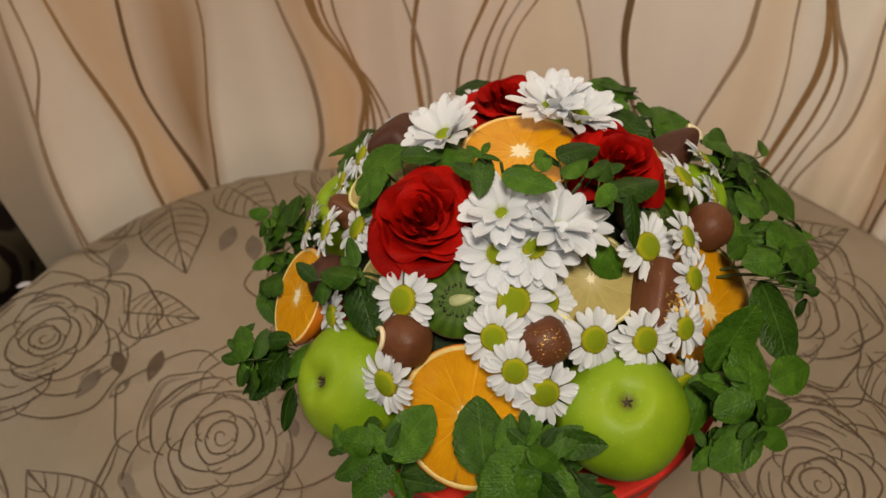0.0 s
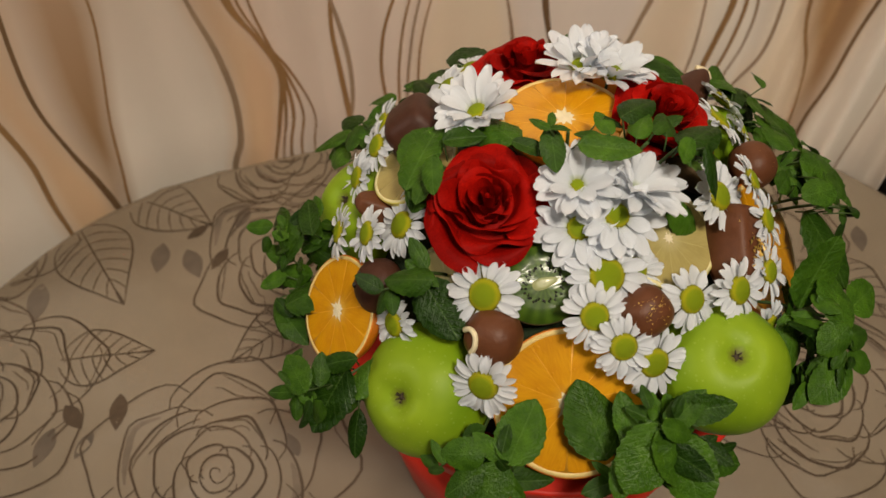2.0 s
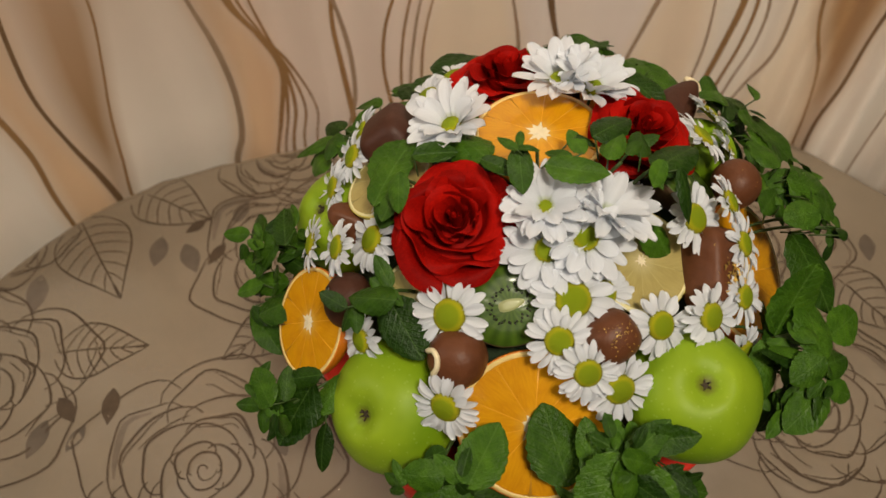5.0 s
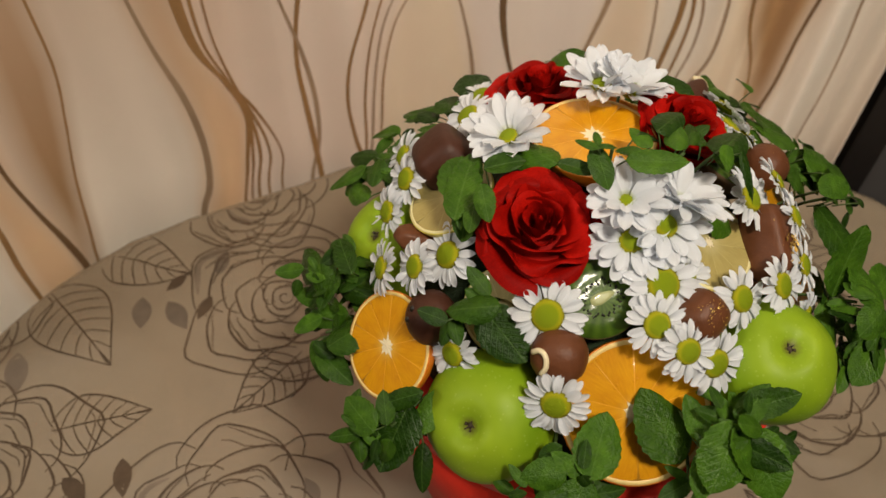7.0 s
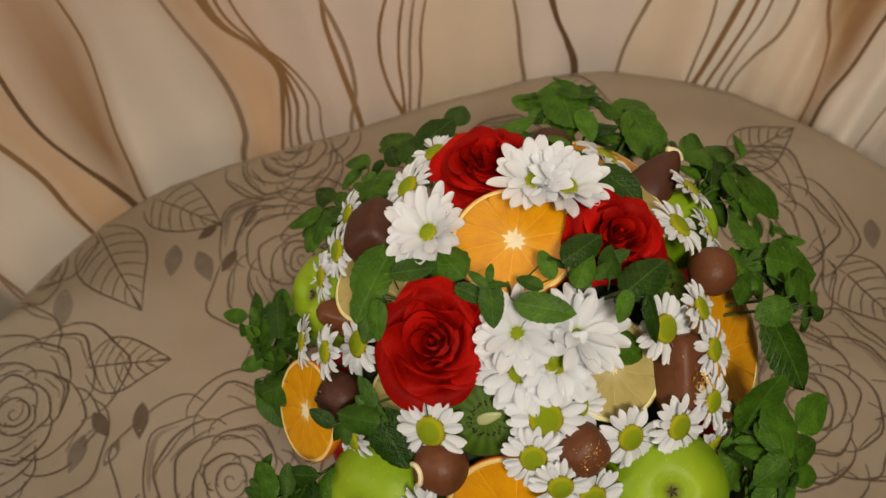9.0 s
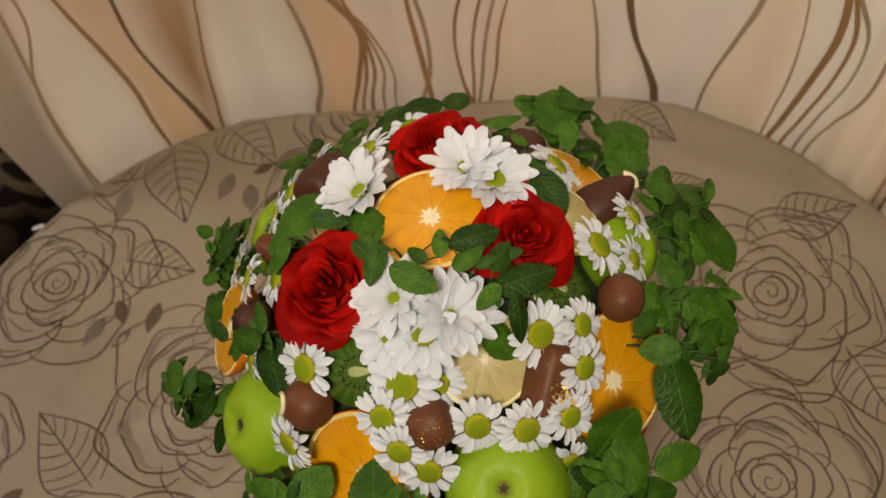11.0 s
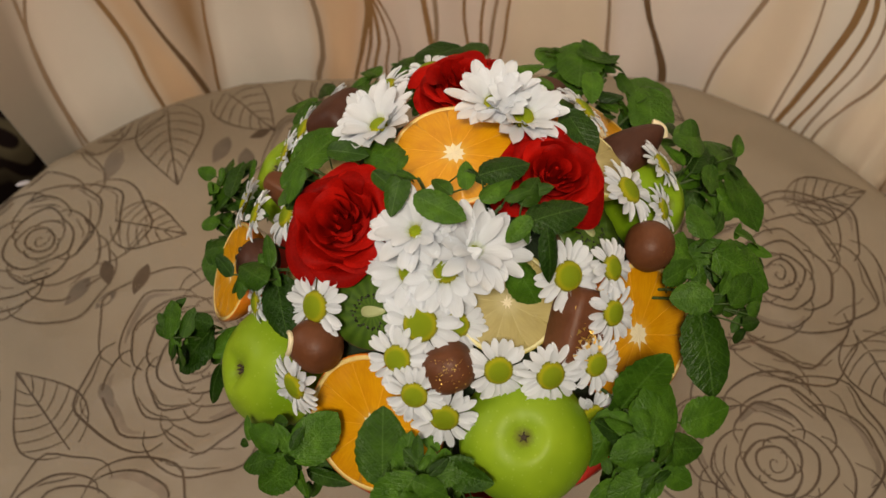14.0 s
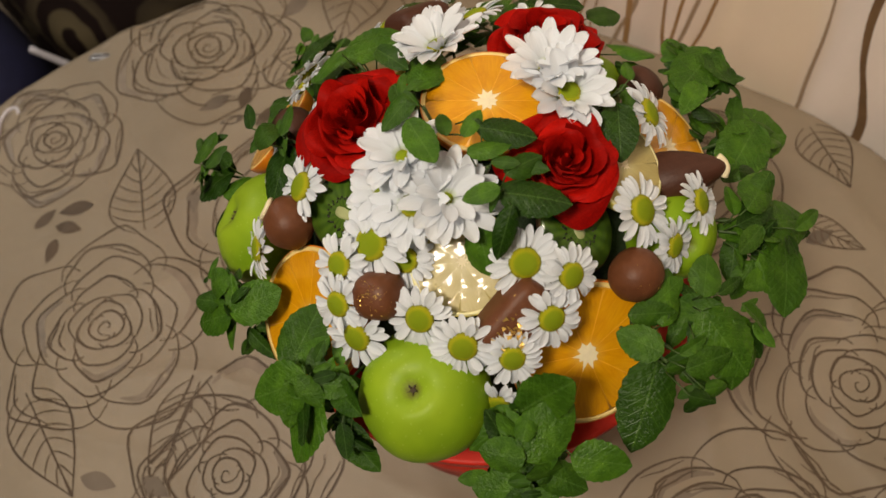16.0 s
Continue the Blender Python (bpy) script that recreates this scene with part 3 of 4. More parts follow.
for angles, width, ink in ALL_LINES:
    fine = smooth_line([(angles[0], 0.60)] + [(a, z) for a, z in zip(angles, LEVELS)], 60)
    half = math.degrees(1.15 * width / 2 / 0.655)
    verts = [curtain_point(a + s * half * (0.75 + 0.25 * math.sin(9 * z + a)), z, 0.0012) for a, z in fine for s in (-1, -0.33, 0.33, 1)]
    solid("printed_line", verts, [(4 * i + k, 4 * i + k + 1, 4 * i + k + 5, 4 * i + k + 4) for i in range(59) for k in range(3)], ink, curtain, "wavy brown printed line")

# ---- sofa, bag and cabinet beyond the table ----


def sofa_fabric():
    m = Nodes("sofa_fabric")
    cells = m.add("ShaderNodeTexVoronoi", Vector=m.scaled((4.6, 9.5, 6.0)), Scale=1.0, Randomness=0.8)
    d = m.math("MULTIPLY_ADD", m.noise(6.0), 0.42, cells.outputs["Distance"])
    rings = m.math("MULTIPLY_ADD", m.math("SINE", m.math("MULTIPLY", d, 19.0)), 0.5, 0.5)
    field = m.ramp(d, (0.35, (0.105, 0.083, 0.046)), (0.90, (0.022, 0.015, 0.010)))
    col = m.mix(m.ramp(rings, (0.38, (1, 1, 1)), (0.60, (0, 0, 0))), field, (0.011, 0.006, 0.005))
    m.bump(m.noise(600.0, 2.0), 0.3, 0.001)
    return m.set(Base_Color=col, Roughness=0.9, Specular_IOR_Level=0.1)


def cushion(x0, y0, z0, x1, y1, z1, square=5.0):
    v, f = lump((x1 - x0) / 2, (y1 - y0) / 2, (z1 - z0) / 2, square, 0.0, 18, 48)
    return [(p[0] + (x0 + x1) / 2, p[1] + (y0 + y1) / 2, p[2] + (z0 + z1) / 2) for p in v], f


def lump(sx, sy, sz, square=2.0, taper=0.0, rows=14, cols=28):
    """A rounded block: a superellipsoid of half sizes sx, sy, sz, narrower towards its top by taper."""
    def pw(c, e):
        return math.copysign(abs(c) ** e, c)
    e = 2.0 / square
    prof = np.linspace(-math.pi / 2 + 0.04, math.pi / 2 - 0.04, rows)

    def at(i, j):
        a, b = prof[i], 2 * math.pi * j / cols
        z = pw(math.sin(a), e)
        k = pw(math.cos(a), e) * (1 - taper * (z + 1) / 2)
        wob = 1 + 0.02 * noise.noise(Vector((3 * math.cos(b), 3 * math.sin(b), 2 * z)))
        return (sx * k * pw(math.cos(b), e) * wob, sy * k * pw(math.sin(b), e) * wob, sz * z)
    v, f = grid(rows, cols, at, True)
    f += [tuple(reversed(range(cols))), tuple(range((rows - 1) * cols, rows * cols))]
    return v, f


SOFA = sofa_fabric()
sofa = thing("sofa", pose(0, 0, 0), "dark brown sofa with olive oval pattern beside the table", "sofa")
solid("base", *cushion(-1.75, 0.415, 0.0, -0.82, 1.75, 0.30, 8.0), SOFA, sofa)
solid("seat", *cushion(-1.72, 0.420, 0.24, -0.80, 1.72, 0.48), SOFA, sofa)
solid("backrest", *cushion(-1.98, 0.40, 0.0, -1.62, 1.75, 0.92), SOFA, sofa)
BLUE = plain("blue_cloth", (0.015, 0.016, 0.062), 0.8, 0.3, 40.0, 0.5, 0.003)
bag = solid("bag", *cushion(-1.28, 0.02, 0.0, -0.830, 0.405, 0.51, 3.4), BLUE)
tagged(bag, "dark blue cloth bag standing on the floor by the sofa", "bag")
PALE = plain("white_plastic", (0.62, 0.60, 0.66), 0.4, 0.06, 60.0)
rail = solid("plastic_pipe", *tube([(-0.827, 0.384, 0.534), (-0.821, 0.392, 0.522), (-0.790, 0.430, 0.470), (-0.675, 0.576, 0.25), (-0.545, 0.740, 0.008)], 0.0058, 10), PALE)
tagged(rail, "thin white plastic pipe leaning against the dark sofa", "pipe")
CLIP = plain("clip_metal", (0.42, 0.43, 0.47), 0.35, 0.15, 200.0, Metallic=0.6)


def table_clip(x, y, turn, material, label, scale=1.0):
    clip = thing("table_clip", pose(x, y, 0.7545, 0, 0, turn) @ Matrix.Scale(scale, 4), label, "clip", "tablecloth clips")
    solid("plate", *lump(0.0155, 0.0058, 0.0022, 2.6, 0.2, 8, 24), material, clip)
    solid("grip", *tube([(-0.010, 0.0, 0.002), (-0.004, 0.0, 0.0042), (0.004, 0.0, 0.0042), (0.010, 0.0, 0.002)], 0.0014, 8), material, clip)


table_clip(-0.479, 0.433, 52, CLIP, "small grey oval clip on the tablecloth edge")
table_clip(-0.462, 0.592, 38, PALE, "small white clip on the tablecloth edge", 0.55)
cable = solid("cable", *tube(smooth_line([(-0.462, 0.290, 0.7560), (-0.476, 0.300, 0.7565), (-0.485, 0.314, 0.7565), (-0.481, 0.323, 0.7565), (-0.472, 0.321, 0.7560)], 18), 0.0022, 8), PALE)
tagged(cable, "short loop of white cable on the tablecloth edge", "cable")
GREY = plain("grey_panel", (0.105, 0.10, 0.10), 0.45, 0.1, 30.0, 0.1)
BLACK = plain("black_gasket", (0.014, 0.011, 0.010), 0.6, 0.2, 60.0)
fridge = thing("cabinet", pose(0.552, 0.822, 0, 0, 0, -28), "tall grey cabinet with a black edge next to the curtain", "cabinet")
slab("body", 0.035, 0.0, 0.0, 0.62, 0.55, 1.75, GREY, fridge)
slab("edge", 0.0, -0.006, 0.0, 0.033, 0.05, 1.75, BLACK, fridge, "black rubber edge")

# ---- red flower box ----
RIM_Z, RIM_R = 0.965, 0.147
box = thing("flower_box", pose(DOME.x, DOME.y, 0.7535), "red paper flower box holding the fruit and flowers", "flower box")
H = RIM_Z - 0.7535
solid("wall", *turned([(0.113, 0.0), (0.115, 0.001), (RIM_R - 0.004, H - 0.014)], 72), RED, box)
solid("rim", *turned([(RIM_R - 0.0035, H - 0.016), (RIM_R - 0.001, H - 0.015), (RIM_R + 0.0005, H - 0.002), (RIM_R, H), (RIM_R - 0.002, H)], 72), RED, box, "folded red paper rim")
solid("lining", *turned([(RIM_R - 0.003, H - 0.0005), (RIM_R - 0.006, H - 0.02), (0.110, 0.02)], 72), RED, box)
solid("base", *turned([(0.112, 0.002), (0.06, 0.0015), (0.001, 0.0015)], 48), RED, box)
foam = solid("floral_foam", *turned([(0.118 * math.cos(a), 0.118 * math.sin(a)) for a in np.linspace(-0.75, 1.5, 22)], 48), FOAM)
foam.matrix_basis = Matrix.Translation(DOME)
tagged(foam, "dark green floral foam ball hidden under the flowers", "floral foam")

# ---- daisies and chrysanthemums ----


def petal_mesh(name, wide, cup, droop, notch):
    """A petal one unit long along x, with a rounded, faintly notched tip."""
    steps = (0.0, 0.18, 0.38, 0.56, 0.72, 0.84, 0.92, 0.97, 1.0)

    def at(i, j):
        s, u = steps[i], (j - 2) / 2
        body = 0.24 + 0.76 * math.sin(0.5 * math.pi * min(1.0, s / 0.66))
        tip = 1.0 if s < 0.60 else math.sqrt(max(0.02, 1 - ((s - 0.60) / 0.404) ** 2))
        x = s - notch * (1 - abs(u)) * max(0.0, (s - 0.9) / 0.1)
        return (x, u * wide * body * tip, 0.30 * wide * u * u + cup * s - droop * s * s)
    v, f = grid(9, 5, at)
    me = bpy.data.meshes.new(name)
    me.from_pydata(v, [], f)
    me.materials.append(WHITE)
    me.polygons.foreach_set("use_smooth", [True] * len(me.polygons))
    return me


SHORT = [petal_mesh("petal", w, c, d, n) for w, c, d, n in ((0.138, 0.10, 0.22, 0.03), (0.150, 0.16, 0.20, 0.06), (0.130, 0.04, 0.16, 0.0), (0.142, 0.20, 0.38, 0.03))]
LONG = [petal_mesh("petal", w, c, d, n) for w, c, d, n in ((0.170, 0.20, 0.22, 0.02), (0.182, 0.32, 0.32, 0.04), (0.160, 0.10, 0.14, 0.0), (0.170, 0.24, 0.36, 0.03))]


def disc_mesh(high):
    prof = [(math.cos(a), high * math.sin(a)) for a in np.linspace(-0.3, 1.5, 9)]
    v, f = turned(prof, 20)
    me = bpy.data.meshes.new("disc")
    me.from_pydata(v, [], f)
    me.materials.append(DISC)
    me.polygons.foreach_set("use_smooth", [True] * len(me.polygons))
    return me


DISC_LOW, DISC_HIGH = disc_mesh(0.45), disc_mesh(0.7)


def flower(m, size, rng, label, group, long_petals=False, count=22, disc=0.46, lift=0.0, name="daisy"):
    """A daisy: a domed disc with two rings of petals."""
    ob = thing(name, m, label, name, group)
    linked("disc", DISC_LOW if not long_petals else DISC_HIGH, ob, "yellow-green disc", Matrix.Diagonal((size * disc, size * disc, size * disc, 1)))
    for ring in range(2):
        n = count if ring == 0 else (count - 9 if long_petals else count // 3)
        for k in range(n):
            length = size * (rng.uniform(0.84, 1.12) if long_petals else rng.uniform(0.93, 1.06)) * (1.0, 0.90)[ring]
            a = 360 * (k + 0.5 * ring) / n + rng.uniform(-6, 6)
            up = lift + (9 + 0.3 * lift) * ring + rng.uniform(-8, 8)
            inner = size * disc * 0.78
            mm = pose(0, 0, 0, 0, 0, a) @ pose(inner, 0, -0.0006 + 0.0009 * ring, rng.uniform(-14, 14), -up, 0)
            reach = length - inner
            mm = mm @ Matrix.Diagonal((reach, size * rng.uniform(0.85, 1.05), size, 1))
            linked("petal", rng.choice(LONG if long_petals else SHORT), ob, "", mm)
    return ob


rng = random.Random(5)
SMALL = "small white daisy with a big yellow-green disc among the fruit"
for lon, lat, r, size, tip, toward in (
        (-121.6, 46.5, 0.1425, 0.0190, 0, 0), (-113.5, 30.3, 0.1535, 0.0175, 8, -140), (-88.3, 46.9, 0.1440, 0.0160, 0, 0), (-81.5, 40.9, 0.1495, 0.0155, 0, 0),
        (-73.8, 36.1, 0.1480, 0.0172, 0, 0), (-58.1, 45.0, 0.1450, 0.0163, 0, 0), (-45.3, 41.7, 0.1525, 0.0165, 0, 0), (-83.0, 54.8, 0.1400, 0.0200, 0, 0),
        (-69.9, 54.6, 0.1320, 0.0150, 0, 0), (-24.0, 55.9, 0.1460, 0.0175, 10, -60), (-33.5, 39.1, 0.1550, 0.0145, 0, 0), (-12.8, 51.0, 0.1550, 0.0150, 18, 20),
        (-22.0, 45.0, 0.1550, 0.0152, 10, 0), (-38.0, 27.4, 0.1500, 0.0145, 40, -60), (-162.2, 43.7, 0.1390, 0.0175, 0, 0), (-163.2, 38.0, 0.1525, 0.0155, 12, -180),
        (-170.4, 30.7, 0.1570, 0.0155, 16, 170), (165.4, 40.3, 0.152, 0.0160, 22, -110), (150.6, 34.1, 0.153, 0.0155, 25, -110), (170.8, 32.4, 0.150, 0.0160, 22, -120),
        (136.6, 50.0, 0.147, 0.0165, 20, -100), (118.4, 41.0, 0.150, 0.0160, 25, -80), (57.7, 48.6, 0.149, 0.0185, 18, 20), (20.8, 48.6, 0.1480, 0.0180, 0, 0),
        (33.2, 37.5, 0.1580, 0.0165, 0, 0), (19.9, 37.8, 0.151, 0.0150, 20, 0), (-141.5, 28.6, 0.1455, 0.0155, 8, -160)):
    flower(seat(lon, lat, r, rng.uniform(0, 360), tip, toward), 1.08 * size, rng, SMALL, "small white daisies", count=rng.choice((20, 21, 23)), disc=0.44, lift=5)
BIG = "large white chrysanthemum with long layered petals and a green eye"
for lon, lat, r, size, tip, toward, disc, lift in (
        (-73.9, 66.6, 0.1420, 0.0235, 0, 0, 0.30, 12), (-92.9, 65.2, 0.1375, 0.0245, 10, -120, 0.28, 16), (-95.5, 73.0, 0.1470, 0.0255, 6, 110, 0.16, 24),
        (-57.0, 70.0, 0.1420, 0.0280, 24, 60, 0.13, 26), (157.0, 66.5, 0.1430, 0.0285, 10, -80, 0.22, 25), (80.5, 70.5, 0.1490, 0.0270, 16, -115, 0.25, 30),
        (61.5, 69.0, 0.1475, 0.0270, 18, -80, 0.26, 30)):
    flower(seat(lon, lat, r, rng.uniform(0, 360), tip, toward), size, rng, BIG, "large white chrysanthemums", True, 18, disc, lift, "chrysanthemum")

# ---- roses ----


def rose(m, size, seed, label):
    """A rose head: a rolled heart and ruffled petals that open and curl outward ring by ring."""
    ob = thing("rose", m, label, "rose", "red roses")
    rr = random.Random(seed)
    # ring by ring: petals, rim radius, rim height, half width, outward curl, droop of the lip
    rings = ((2, 0.09, 0.40, 1.90, 0.02, 0.00), (3, 0.21, 0.44, 1.25, 0.06, 0.04), (4, 0.36, 0.43, 1.05, 0.12, 0.10), (4, 0.54, 0.36, 1.08, 0.17, 0.16),
             (5, 0.74, 0.22, 0.90, 0.22, 0.21), (6, 0.92, 0.00, 0.78, 0.22, 0.22))
    for count, rim, top, half, curl, fall in rings:
        turn = rr.uniform(0, 6.28)
        for k in range(count):
            a0 = turn + 2 * math.pi * k / count + rr.uniform(-0.16, 0.16)
            radius, high = size * rim * rr.uniform(0.95, 1.03), size * (top + rr.uniform(-0.05, 0.05))
            width, flare, droop = half * rr.uniform(0.9, 1.12), size * curl * rr.uniform(0.5, 1.4), size * fall * rr.uniform(0.3, 1.6)
            ruffle, phase, lobe, waves = size * 0.088 * min(1.0, rim * 1.8) * rr.uniform(0.5, 1.5), rr.uniform(0, 6), rr.uniform(-0.4, 0.4), rr.uniform(2.6, 5.2)
            spiral, low, tuck = size * (0.03 + 0.06 * rim), size * (-0.42 - 0.05 * rim), rr.uniform(0.10, 0.22)

            def at(i, j):
                v, u = i / 12, (j - 10) / 10
                a = a0 + u * width * (0.45 + 0.55 * math.sin(0.5 * math.pi * min(1, v * 1.3 + 0.1)))
                lip = max(0.0, (v - 0.62) / 0.38)
                edge = 1 - 0.5 * abs(u) ** 2.4 + 0.15 * math.exp(-((u - lobe) / 0.22) ** 2)
                r = radius * (0.34 + 0.66 * math.sin(0.5 * math.pi * min(1, v * 1.25)))
                r += flare * lip ** 1.6 * edge + ruffle * math.sin(waves * u + phase) * lip + spiral * u * min(1.0, v * 2)
                z = low + (high - low) * v ** 0.95 * (1 - tuck * abs(u) ** 2.6)
                z += -droop * lip ** 2.2 * edge + 0.7 * ruffle * math.cos(1.3 * waves * u + phase) * lip
                return (r * math.cos(a), r * math.sin(a), z)
            solid("petal", *grid(13, 21, at), ROSE, ob)
    solid("heart", *turned([(0.075 * size * math.cos(a), 0.05 * size + 0.30 * size * math.sin(a)) for a in np.linspace(-1.2, 1.5, 8)], 14), ROSE, ob)
    solid("petal_base", *turned([(size * r, size * z) for r, z in ((0.10, -0.34), (0.45, -0.31), (0.68, -0.22), (0.62, -0.16), (0.30, -0.13), (0.02, -0.10))], 24), ROSE, ob)
    v, fc = turned([(0.12 * size * math.cos(a), -0.52 * size + 0.12 * size * math.sin(a)) for a in np.linspace(-1.4, 1.2, 8)], 14)
    solid("calyx", v, fc, STEM, ob)


rose(aimed(-139.5, 63.2, 0.1430, -110, 74, 40), 0.0308, 5, "deep red rose with ruffled open petals")
rose(aimed(18.1, 67.8, 0.1450, -30, 76, 130), 0.0268, 8, "deep red rose beside a cut orange")
rose(aimed(104.5, 56.0, 0.1440, 100, 79, 250), 0.0296, 12, "deep red rose at the back of the bouquet")

# ---- fruit ----


def apple(m, size, label):
    ob = thing("apple", m, label, "apple", "green apples")
    prof = []
    for a in np.linspace(-1.45, 1.52, 26):
        r, z = math.cos(a), 0.92 * math.sin(a)
        r *= 1 + 0.05 * math.sin(a)
        dent = 0.22 * math.exp(-(r / 0.23) ** 2) if a > 0 else 0.25 * math.exp(-(r / 0.25) ** 2) * -1
        prof.append((size * r, size * (z - dent)))
    body_v, body_f = turned(prof, 40, 5, 0.012)
    bumpy = []
    for x, y, z in body_v:
        d = math.hypot(x, y) / size
        swell = math.exp(-((d - 0.34) / 0.15) ** 2) * (z > 0)
        bumpy.append((x, y, z + size * swell * (0.008 * math.cos(5 * math.atan2(y, x)) + 0.020 * math.cos(2 * math.atan2(y, x) + 1) + 0.034 * math.cos(math.atan2(y, x) + 0.6))))
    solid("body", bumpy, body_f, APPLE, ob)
    leaves = []
    for k in range(5):
        a = 2 * math.pi * k / 5
        p = [(0.05 * math.cos(a), 0.05 * math.sin(a), 0.0), (0.13 * math.cos(a + 0.3), 0.13 * math.sin(a + 0.3), 0.05), (0.07 * math.cos(a + 0.6), 0.07 * math.sin(a + 0.6), 0.16),
             (0.04 * math.cos(a + 0.9), 0.04 * math.sin(a + 0.9), 0.02)]
        leaves.append(([(0.8 * size * x, 0.8 * size * y, size * (0.7 * z + 0.685)) for x, y, z in p], [(0, 1, 2), (0, 2, 3), (0, 3, 1), (1, 3, 2)]))
    solid("calyx", *joined(*leaves, turned([(size * 0.045, size * 0.65), (size * 0.060, size * 0.705), (size * 0.03, size * 0.715)], 10)), CALYX, ob, "dark dried calyx")


APPLE_LABEL = "glossy green apple set in the flower box"
apple(aimed(-54.7, 26.1, 0.1435, -80, 74), 0.0358, APPLE_LABEL)
apple(aimed(-128.4, 15.7, 0.1355, -137, 41), 0.0380, APPLE_LABEL)
apple(aimed(170.2, 20.8, 0.1290, -160, 50), 0.0350, APPLE_LABEL)
apple(aimed(29.0, 31.0, 0.1340, -20, 45), 0.0260, APPLE_LABEL)
apple(aimed(98.0, 32.0, 0.117, 100, 40), 0.0300, APPLE_LABEL)


def segment_mesh(name, size, n, material):
    """A wedge of flesh with a domed, rounded top."""
    def at(i, j):
        s, u = i / 7, (j - 3) / 3
        rad = size * (0.07 + 0.855 * s)
        half = (math.pi / n) * 0.992 * (1 - 0.05 * s ** 8) - 0.00014 / max(rad, 0.003)
        round_off = 1 - 0.035 * max(0, (s - 0.82) / 0.18) ** 2 * abs(u) ** 3
        a = u * max(half, 0.02)
        rr = size * 0.07 + (rad - size * 0.07) * round_off
        edge = max(abs(u) ** 5, abs(2 * s - 1) ** 9)
        return (rr * math.cos(a), rr * math.sin(a), 0.00066 - 0.00005 * edge)
    v, f = grid(8, 7, at)
    me = bpy.data.meshes.new(name)
    me.from_pydata(v, [], f)
    me.materials.append(material)
    me.polygons.foreach_set("use_smooth", [True] * len(me.polygons))
    return me


def citrus(name, m, size, n, flesh, rind, pith, membrane, peel, label, group, deep=0.62):
    ob = thing(name, m, label, name.split("_")[0], group)
    bowl = [(size * math.cos(a), deep * size * math.sin(a)) for a in np.linspace(-1.5, -0.02, 12)]
    solid("peel", *turned(bowl + [(size * 1.0, 0.0002), (size * 0.984, 0.0004)], 48), peel, ob)
    solid("rind", *turned([(size * 0.986, -0.0004), (size * 0.982, 0.0005), (size * 0.95, 0.0007), (size * 0.92, 0.0006), (size * 0.912, 0.0001)], 48), rind, ob, "pale rind edge")
    rr = random.Random(n + int(size * 1e5))
    solid("membrane", *turned([(size * 0.925, -0.002), (size * 0.93, 0.00057), (size * 0.5, 0.00057), (size * 0.02, 0.00057)], 40), membrane, ob)
    me = segment_mesh("segment", size, n, flesh)
    for k in range(n):
        linked("segment", me, ob, "", pose(0, 0, 0, 0, 0, 360 * k / n + rr.uniform(-0.15, 0.15)) @ Matrix.Diagonal((rr.uniform(0.99, 1.0), rr.uniform(0.975, 0.99), 1, 1)))
    star = []
    for k in range(2 * n):
        a = math.pi * k / n
        rad = size * (1.0 if n > 9 else 0.6) * (rr.uniform(0.14, 0.26) if k % 2 else rr.uniform(0.09, 0.14))
        star.append((rad * math.cos(a), rad * math.sin(a), 0.0009))
    solid("core", [(0, 0, 0.0013)] + star, [(0, 1 + k, 1 + (k + 1) % (2 * n)) for k in range(2 * n)], pith, ob, "white pith star", False)
    return ob


ORANGE_LABEL = "halved glazed orange with its cut face outward"
for lon, lat, r, azimuth, rise, size, spin in ((105.0, 83.0, 0.1335, 108, 86, 0.0362, 10), (-93.2, 25.8, 0.1375, -99, 47, 0.0409, 4), (-13.4, 28.4, 0.1370, -22, 42, 0.0420, 8),
                                               (57.5, 33.0, 0.1380, 48, 50, 0.0350, 30), (-157.0, 19.0, 0.1545, -154, 39, 0.0325, 0)):
    citrus("orange_half", aimed(lon, lat, r, azimuth, rise, spin), size, 10, ORANGE, ZEST, PITH, ORANGE_SKIN, ORANGE_PEEL, ORANGE_LABEL, "orange halves")
LEMON_LABEL = "glazed pale yellow lemon half with its cut face outward"
for lon, lat, r, azimuth, rise, size, spin in ((-47.2, 57.0, 0.1280, -49, 66, 0.0285, 12), (176.0, 49.5, 0.1370, 172, 62, 0.0275, 0), (35.5, 54.0, 0.1400, 36, 54, 0.0270, 40), (-137.2, 41.0, 0.1260, -137, 41, 0.0250, 0)):
    citrus("lemon_half", aimed(lon, lat, r, azimuth, rise, spin), size, 9, LEMON, LEMON_RIND, PITH, LEMON_PITH, LEMON_PEEL, LEMON_LABEL, "lemon halves")


